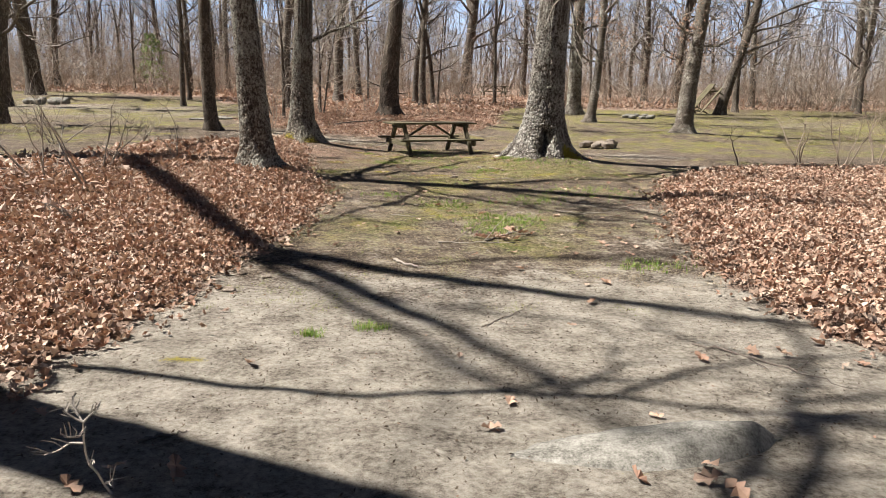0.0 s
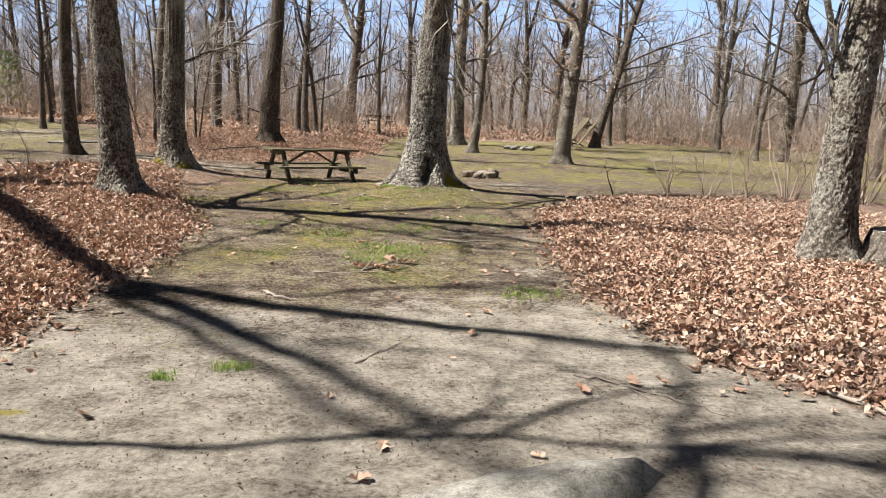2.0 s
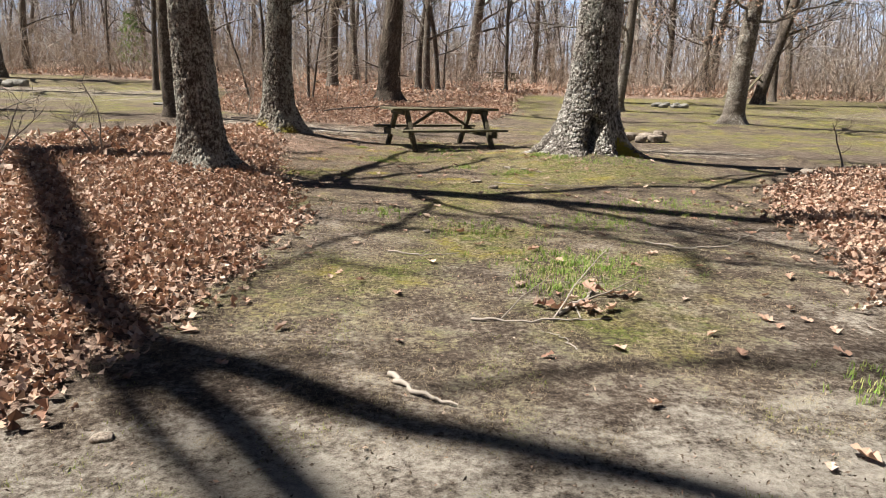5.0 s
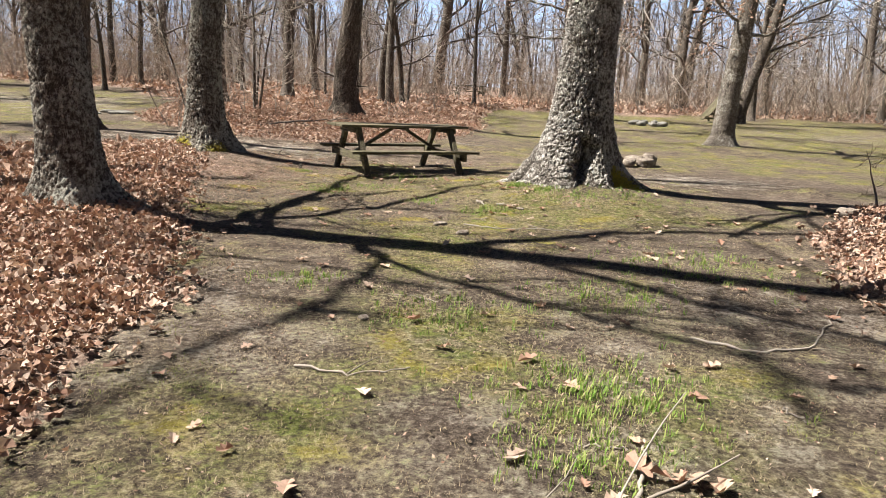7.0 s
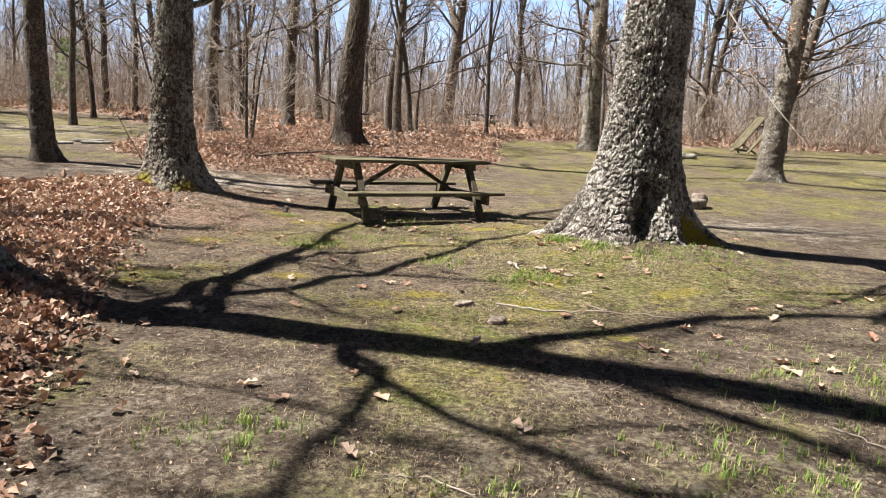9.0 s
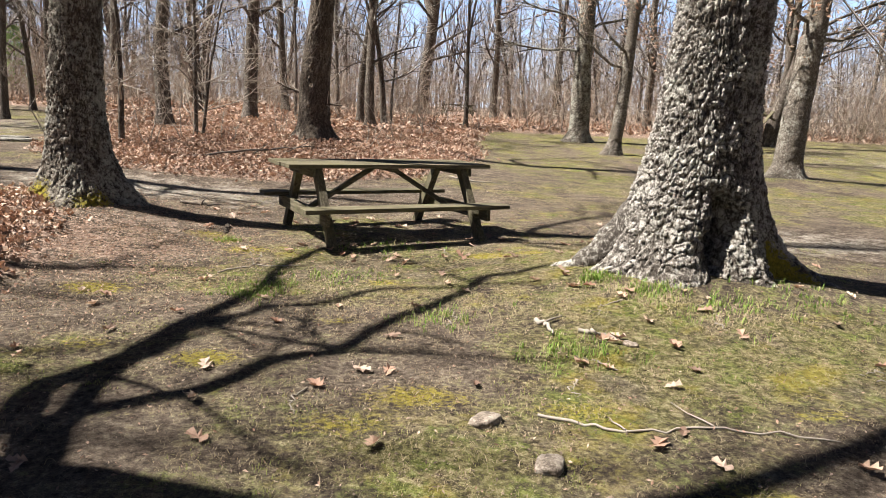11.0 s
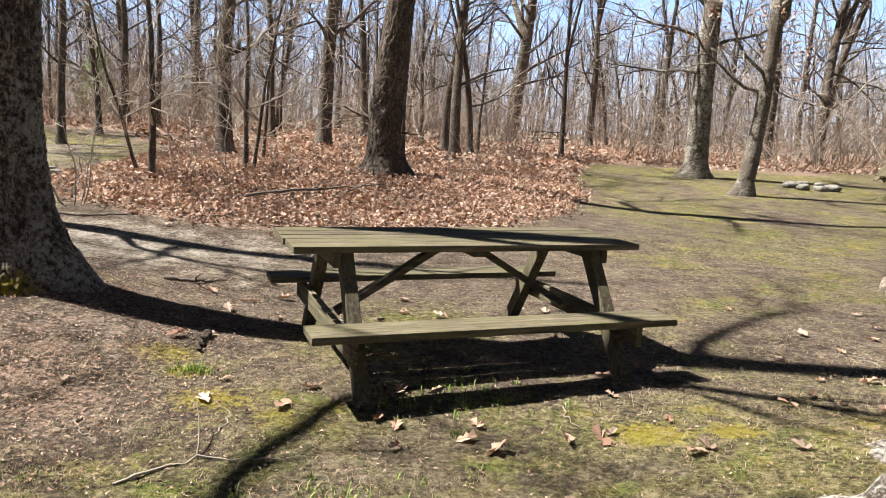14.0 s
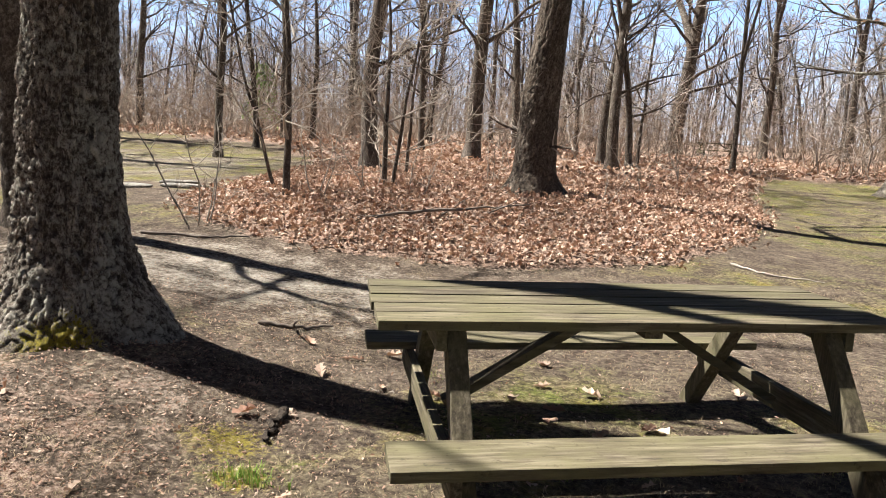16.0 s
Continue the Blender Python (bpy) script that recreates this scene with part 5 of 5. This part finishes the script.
build_grass("dead_grass", "flattened tan dead grass left from last year", x, y, np.full(len(x), 0.035), 11, 4, 0.0018, straw_blade, 1.0)
tufts = [(0.92, 10.3, 0.32, 260), (0.7, 9.6, 0.2, 90), (1.72, 16.95, 0.13, 90), (1.43, 17.35, 0.11, 60), (2.2, 16.6, 0.25, 70), (-1.35, 17.1, 0.12, 40), (-0.75, 17.8, 0.22, 45), (0.15, 16.6, 0.18, 50), (3.0, 16.7, 0.3, 60), (-0.53, 5.5, 0.06, 40), (-1.0, 5.3, 0.05, 25), 
         (0.2, 11.7, 0.3, 90), (1.4, 12.2, 0.3, 110), (-0.3, 19.2, 0.3, 60), (2.3, 7.9, 0.2, 70), (2.6, 13.3, 0.5, 150), (0.9, 15.9, 0.2, 60), (-0.9, 12.4, 0.2, 50), (-1.95, 19.3, 0.06, 30), (-1.3, 17.4, 0.2, 60)]
x = np.concatenate([rng.normal(a, s, c) for a, b, s, c in tufts])
y = np.concatenate([rng.normal(b, s * 0.8, c) for a, b, s, c in tufts])
build_grass("grass_tufts", "fresh green grass tufts in the clearing", x, y, np.full(len(x), 0.055), 8, 6, 0.0032, green_blade)


thatch_x, thatch_y = rng.uniform(-3.2, 5.0, 90000), 7.0 + 19 * rng.random(90000) ** 1.1
keep = (leaf_zone(thatch_x, thatch_y) < 0.05) & (fbm(thatch_x * 1.3, thatch_y * 1.3, 4.7) * 0.6 + fbm(thatch_x * 5, thatch_y * 5, 1.9) * 0.5 > 0.55 - 0.03 * smooth(8, 11, thatch_y))
thatch_x, thatch_y = thatch_x[keep][:38000], thatch_y[keep][:38000]
build_grass("thatch", "short bleached stubble of last year's grass on soil", thatch_x, thatch_y, np.full(len(thatch_x), 0.022), 12, 4, 0.0012, straw_blade, 0.8)


# ---- single leaves on the open ground ----
leaf_builds = []
for k in range(5):
    r = np.random.default_rng(60 + k)
    v, f = leaf_shape(r, r.uniform(0.2, 0.8), HALF, 0.06)
    leaf_builds.append(mesh_from("dry_leaf", v * 0.125, [f], dead_leaf))
count = 0
while count < 295:
    x, y = rng.uniform(-2.6, 4.2), 3.2 + 19 * rng.random() ** 0.75
    if leaf_zone(np.array([x]), np.array([y]))[0] > -0.05 or (y < 8 and rng.random() < 0.6):
        continue
    ob = new("dry_leaf", leaf_builds[count % 5])
    s = rng.uniform(0.6, 1.15)
    ob.matrix_world = pose(x, y, gz(x, y) + 0.012, rng.normal(0, 8), rng.normal(0, 8), rng.uniform(0, 360)) @ Matrix.Scale(s, 4)
    tagged(ob, "single curled tan oak leaf on the ground", "leaf", "loose leaves on the clearing")
    count += 1
for cx, cy, m in ((0.75, 9.0, 9), (1.28, 3.05, 4), (2.25, 5.0, 3), (0.9, 9.4, 5), (-1.5, 3.0, 3), (0.35, 18.6, 3)):
    for k in range(m):
        x, y = cx + rng.normal(0, 0.16), cy + rng.normal(0, 0.10)
        ob = new("dry_leaf", leaf_builds[k % 5])
        ob.matrix_world = pose(x, y, gz(x, y) + 0.03, rng.normal(0, 25), rng.normal(0, 25), rng.uniform(0, 360)) @ Matrix.Scale(rng.uniform(0.9, 1.25), 4)
        tagged(ob, "curled coppery oak leaf caught by fallen twigs", "leaf", "leaves caught by twigs")


# ---- fallen sticks ----
def stick(pts, r, label, material=twig_pale, side=(), up=0.0):
    rng = np.random.default_rng(int(abs(pts[0][0] * 100 + pts[0][1] * 37)))
    t = Tubes()
    p = np.array([(a, b, gz(a, b) + r * 0.8 + (up if i else 0)) for i, (a, b) in enumerate(pts)])
    u = np.linspace(0, len(p) - 1, len(p) * 5)
    q = np.stack([np.interp(u, np.arange(len(p)), p[:, k]) for k in range(3)], -1)
    q[1:-1] += rng.normal(0, 0.012, (len(q) - 2, 3)) * np.array([1, 1, 0.5])
    t.add(q, np.linspace(r, r * 0.4, len(q)) * rng.uniform(0.85, 1.15, len(q)), 7)
    for a, b, c, d, z in side:
        t.add(bent_path(rng, (a, b, gz(a, b) + r), (c - a, d - b, z), math.hypot(c - a, d - b), 5, 0.12), np.linspace(r * 0.6, r * 0.2, 6), 5)
    return tagged(new("fallen_stick", t.mesh("fallen_stick", material)), label, "stick")


stick([(0.33, 5.57), (0.61, 5.9), (0.83, 6.36)], 0.008, "thin grey fallen twig on the sand", twig_pale, [(0.45, 5.7, 0.7, 5.5, 0.05)])
stick([(-0.05, 8.78), (0.35, 8.75), (0.92, 8.9)], 0.011, "forked pale fallen branch on the grass", twig_pale, [(0.15, 8.77, 0.35, 9.4, 0.25), (0.5, 8.8, 1.0, 9.6, 0.3), (0.7, 8.85, 0.72, 10.3, 0.2)])
stick([(0.55, 8.9), (0.85, 9.35), (0.98, 9.75)], 0.016, "broken mossy fallen branch on the grass", twig_pale, [(0.8, 9.25, 1.2, 9.5, 0.1)])
stick([(1.78, 11.28), (2.1, 11.05), (2.52, 11.11), (2.9, 11.6), (3.3, 12.1)], 0.011, "long crooked grey fallen branch on the grass", twig_pale, [(2.52, 11.11, 3.0, 11.2, 0.05)])
stick([(-0.53, 7.83), (-0.38, 7.6), (-0.16, 7.47)], 0.018, "short pale lichened stick on the ground", twig_pale)
stick([(3.5, 5.25), (3.62, 4.72), (3.72, 4.2), (3.84, 3.85)], 0.024, "stout pale fallen branch along the leaf edge", twig_pale, [(3.66, 4.5, 3.95, 4.55, 0.05)])
stick([(1.91, 5.22), (2.2, 4.98), (2.42, 4.7), (2.66, 4.38)], 0.009, "thin dark fallen branch on the sand", twig_dark, [(2.42, 4.7, 2.62, 4.75, 0.02), (2.2, 4.98, 2.3, 4.7, 0.02)])
stick([(0.78, 16.5), (0.84, 16.36), (0.83, 16.2)], 0.02, "short bleached broken stick on the soil", twig_pale, [(0.82, 16.42, 0.98, 16.5, 0.05)])
stick([(1.02, 16.25), (1.13, 16.2), (1.24, 16.08)], 0.018, "short bleached broken stick on the soil", twig_pale)
stick([(-2.13, 20.02), (-2.1, 19.85), (-2.06, 19.66)], 0.027, "short charred dark stick beside the table", bark_dark)
stick([(-2.3, 13.1), (-2.4, 13.5), (-2.42, 13.95)], 0.02, "dark crooked stick at the leaf edge", twig_dark, [(-2.38, 13.4, -2.1, 13.55, 0.05)])
stick([(0.5, 14.98), (0.9, 14.8), (1.35, 14.86), (1.9, 14.7)], 0.009, "long thin pale twig lying on bare soil", twig_pale, [(0.9, 14.8, 0.75, 15.1, 0.05), (1.35, 14.86, 1.2, 15.1, 0.05)])
stick([(-1.75, 17.9), (-1.5, 18.2), (-1.1, 18.25)], 0.008, "thin pale twig beside the table", twig_pale, [(-1.5, 18.2, -1.6, 18.6, 0.1)])
stick([(-0.75, 10.6), (-0.45, 10.5), (-0.1, 10.62)], 0.009, "thin curved twig on the grass", twig_pale, [(-0.45, 10.5, -0.3, 10.7, 0.05)])
stick([(-1.55, 3.45), (-1.42, 3.55), (-1.35, 3.6)], 0.012, "short dark stick on the sand", twig_dark)
stick([(-4.3, 26.0), (-3.6, 26.6), (-2.6, 27.6), (-2.0, 28.2)], 0.03, "long fallen branch across the leaf bed", twig_dark, [(-3.2, 27.0, -3.0, 27.8, 0.3), (-2.6, 27.6, -1.9, 27.5, 0.3)], 0.12)
stick([(0.9, 26.4), (1.3, 26.0), (1.9, 25.9)], 0.018, "pale fallen stick at the leaf bed's edge", twig_pale)
stick([(-6.0, 23.9), (-5.3, 24.1), (-4.9, 24.5)], 0.022, "dark fallen stick on the trodden path", twig_dark)
stick([(-3.05, 21.4), (-2.8, 21.5), (-2.6, 21.75)], 0.02, "dark forked stick by the oak's foot", twig_dark, [(-2.8, 21.5, -2.7, 21.2, 0.1)])
for k in range(26):
    a, b, c = rng.uniform(-2.8, 3.6), rng.uniform(8, 22), rng.uniform(0, 6.28)
    l = rng.uniform(0.08, 0.26)
    stick([(a, b), (a + l * math.cos(c), b + l * math.sin(c)), (a + 1.8 * l * math.cos(c + 0.3), b + 1.8 * l * math.sin(c + 0.3))], 0.005, "small dry twig on the ground", twig_pale)


# ---- bare shrubs and saplings ----
def shrub(x, y, tall, stems, seed, label, material=twig_grey, spread_=0.5, r=0.012, name="bare_shrub"):
    rng = np.random.default_rng(seed)
    e = thing(name, x, y, gz(x, y), label, "shrub")
    for s in range(stems):
        t, w = Tubes(), Tubes()
        a = rng.random() * 6.28
        p = bent_path(rng, (0.12 * math.cos(a), 0.12 * math.sin(a), -0.05), (spread_ * math.cos(a), spread_ * math.sin(a), 1), tall * rng.uniform(0.6, 1.1), 8, 0.14, 0.02)
        t.add(p, np.linspace(r * rng.uniform(0.8, 1.3), 0.004, 9), 6)
        for c in range(7):
            k = rng.integers(2, 9)
            grow(rng, t, w, p[k], unit(rng.normal(0, 1, 3) + [0, 0, 0.4]), tall * rng.uniform(0.15, 0.34), 0.006, 1, 0.0035)
        stem = part("stem", t.mesh("stem", material), e)
        tagged(part("twigwork", w.mesh("twigwork", material, False), stem), kind="stuff")
    return e


for x, y, tall, stems, seed in ((-5.6, 11.6, 1.6, 2, 1), (-7.0, 12.6, 1.9, 3, 2), (-6.7, 14.2, 1.5, 3, 3), (-7.8, 18.4, 1.0, 3, 4), (-5.9, 16.2, 1.3, 2, 5), (-9.8, 18.6, 1.5, 3, 6), (-4.5, 9.0, 0.5, 2, 7)):
    shrub(x, y, tall, stems, seed, "spindly bare grey shrub in dry leaves", twig_pale, 0.6, 0.018)
for x, y, tall, stems, seed in ((10.5, 19.2, 1.9, 4, 11), (12.0, 17.9, 2.8, 5, 12), (13.4, 16.8, 3.2, 6, 13), (14.2, 16.3, 3.4, 6, 14), (11.2, 18.4, 1.3, 4, 15), (7.25, 17.7, 1.2, 1, 16), (15.5, 17.2, 3.0, 6, 17), (12.7, 18.6, 2.2, 4, 18), (9.6, 19.6, 1.4, 4, 19), (11.6, 19.6, 2.6, 5, 20), (13.8, 18.2, 3.0, 6, 22), (15.0, 19.0, 3.4, 6, 23), (16.8, 18.2, 3.2, 6, 24), (14.6, 20.4, 2.6, 5, 25), (17.6, 16.4, 3.2, 6, 26)):
    shrub(x, y, tall, stems, seed, "tangled bare brown shrub at the clearing's edge", twig_red, 0.45, 0.02)
shrub(-1.46, 3.05, 0.55, 1, 21, "single bare seedling sprouting from sand", twig_grey, 0.4, 0.006)
for x, y, tall, stems, seed in ((-5.4, 27.6, 1.6, 3, 31), (-5.0, 28.9, 1.8, 3, 32), (-4.0, 28.6, 1.2, 2, 33), (-1.0, 29.8, 0.9, 2, 34), (-3.4, 31.8, 1.2, 3, 35), (-5.9, 24.9, 1.6, 4, 36), (-0.2, 36, 1.8, 4, 37), (1.0, 40, 2.0, 5, 38), (-3.8, 38, 2.0, 4, 39), (3.6, 45, 2.2, 5, 40)):
    shrub(x, y, tall, stems, seed, "wispy bare shrub rising from the leaf bed", twig_pale, 0.4)


def sapling(x, y, tall, r, seed, lean=0.0):
    rng = np.random.default_rng(seed)
    e = thing("sapling", x, y, gz(x, y), "slim bare grey sapling with pale spreading twigs", "sapling", "saplings of the leaf bed")
    t, b, w = Tubes(), Tubes(), Tubes()
    p = bent_path(rng, (0, 0, -0.1), (lean, 0, 1), tall, 12, 0.05)
    t.add(p, np.linspace(r, 0.012, 13), 10)
    for c in range(11):
        k = rng.integers(2, 12)
        a = rng.random() * 6.28
        grow(rng, b, w, p[k], (math.cos(a), math.sin(a), rng.uniform(0.0, 0.7)), rng.uniform(1.0, 2.2), r * 0.4, 2, 0.008)
    part("trunk", t.mesh("trunk", bark_far), e)
    tagged(part("crown", b.mesh("crown", twig_pale), e), kind="stuff")
    tagged(part("twigwork", w.mesh("twigwork", twig_pale, False), e), kind="stuff")


for k, (x, y, tall, r, lean) in enumerate(((-6.0, 27.6, 6.0, 0.065, 0.0), (-4.95, 29.5, 5.0, 0.055, -0.08), (-5.6, 32.8, 4.5, 0.045, 0.0), (-6.55, 28.3, 4.5, 0.035, -0.35), (-4.85, 29.7, 4.2, 0.04, 0.05), (-0.4, 45.5, 7, 0.07, 0))):
    sapling(x, y, tall, r, 200 + k, lean)


# ---- leaves that still cling to the clearing's oaks, and a small evergreen ----
def clinging(x, y, z0, z1, spread_, n, seed):
    rng = np.random.default_rng(seed)
    cl = rng.normal(0, 1, (26, 3)) * np.array([spread_, spread_, 0]) + np.stack([np.full(26, x), np.full(26, y), rng.uniform(z0, z1, 26)], -1)
    pick = cl[rng.integers(0, 26, n)] + rng.normal(0, 0.22, (n, 3))
    scatter_leaves("clinging_leaves", "withered russet leaves still clinging to oak twigs", pick[:, 0], pick[:, 1], 0.12, seed, small_leaf, 1.2, 0.0, "stuff", dead_leaf, pick[:, 2])


clinging(9.6, 28.8, 2.6, 6.0, 1.1, 500, 71)
clinging(7.2, 35.3, 3.2, 7.5, 1.3, 600, 72)
clinging(7.0, 40.0, 3.4, 7.0, 1.7, 500, 73)


def evergreen(x, y, tall):
    rng = np.random.default_rng(91)
    e = thing("young_pine", x, y, gz(x, y), "small green pine among bare trees", "tree")
    t = Tubes()
    t.add([(0, 0, -0.1), (0.05, 0, tall * 0.5), (0, 0, tall)], (0.07, 0.05, 0.01), 8)
    part("trunk", t.mesh("trunk", bark_far), e)
    n = 700
    h = rng.uniform(0.2, 1.0, n)
    a = rng.integers(0, 9, n) * 0.698 + np.floor(h * 9) * 0.5 + rng.normal(0, 0.14, n)
    rr = (1.25 - h) * tall * 0.3 * rng.random(n) ** 0.4
    P = np.stack([rr * np.cos(a), rr * np.sin(a), (np.floor(h * 9) / 9 + rng.normal(0, 0.02, n)) * tall - rr * 0.12], -1)
    D = rng.normal(0, 1, (n, 3)) * 0.16
    V = np.stack([P - D, P + D, P + D * 0.3 + rng.normal(0, 0.06, (n, 3))], 1).reshape(-1, 3)
    m = Nodes("pine_needles")
    m.colour(m.ramp(m.noise(m.coords(), 3.0), [(0.3, (0.12, 0.19, 0.06)), (0.7, (0.25, 0.33, 0.12))]))
    tagged(part("crown", mesh_from("crown", V, [np.arange(n * 3).reshape(-1, 3)], m.mat), e), kind="stuff")


evergreen(-21.5, 55.0, 4.2)
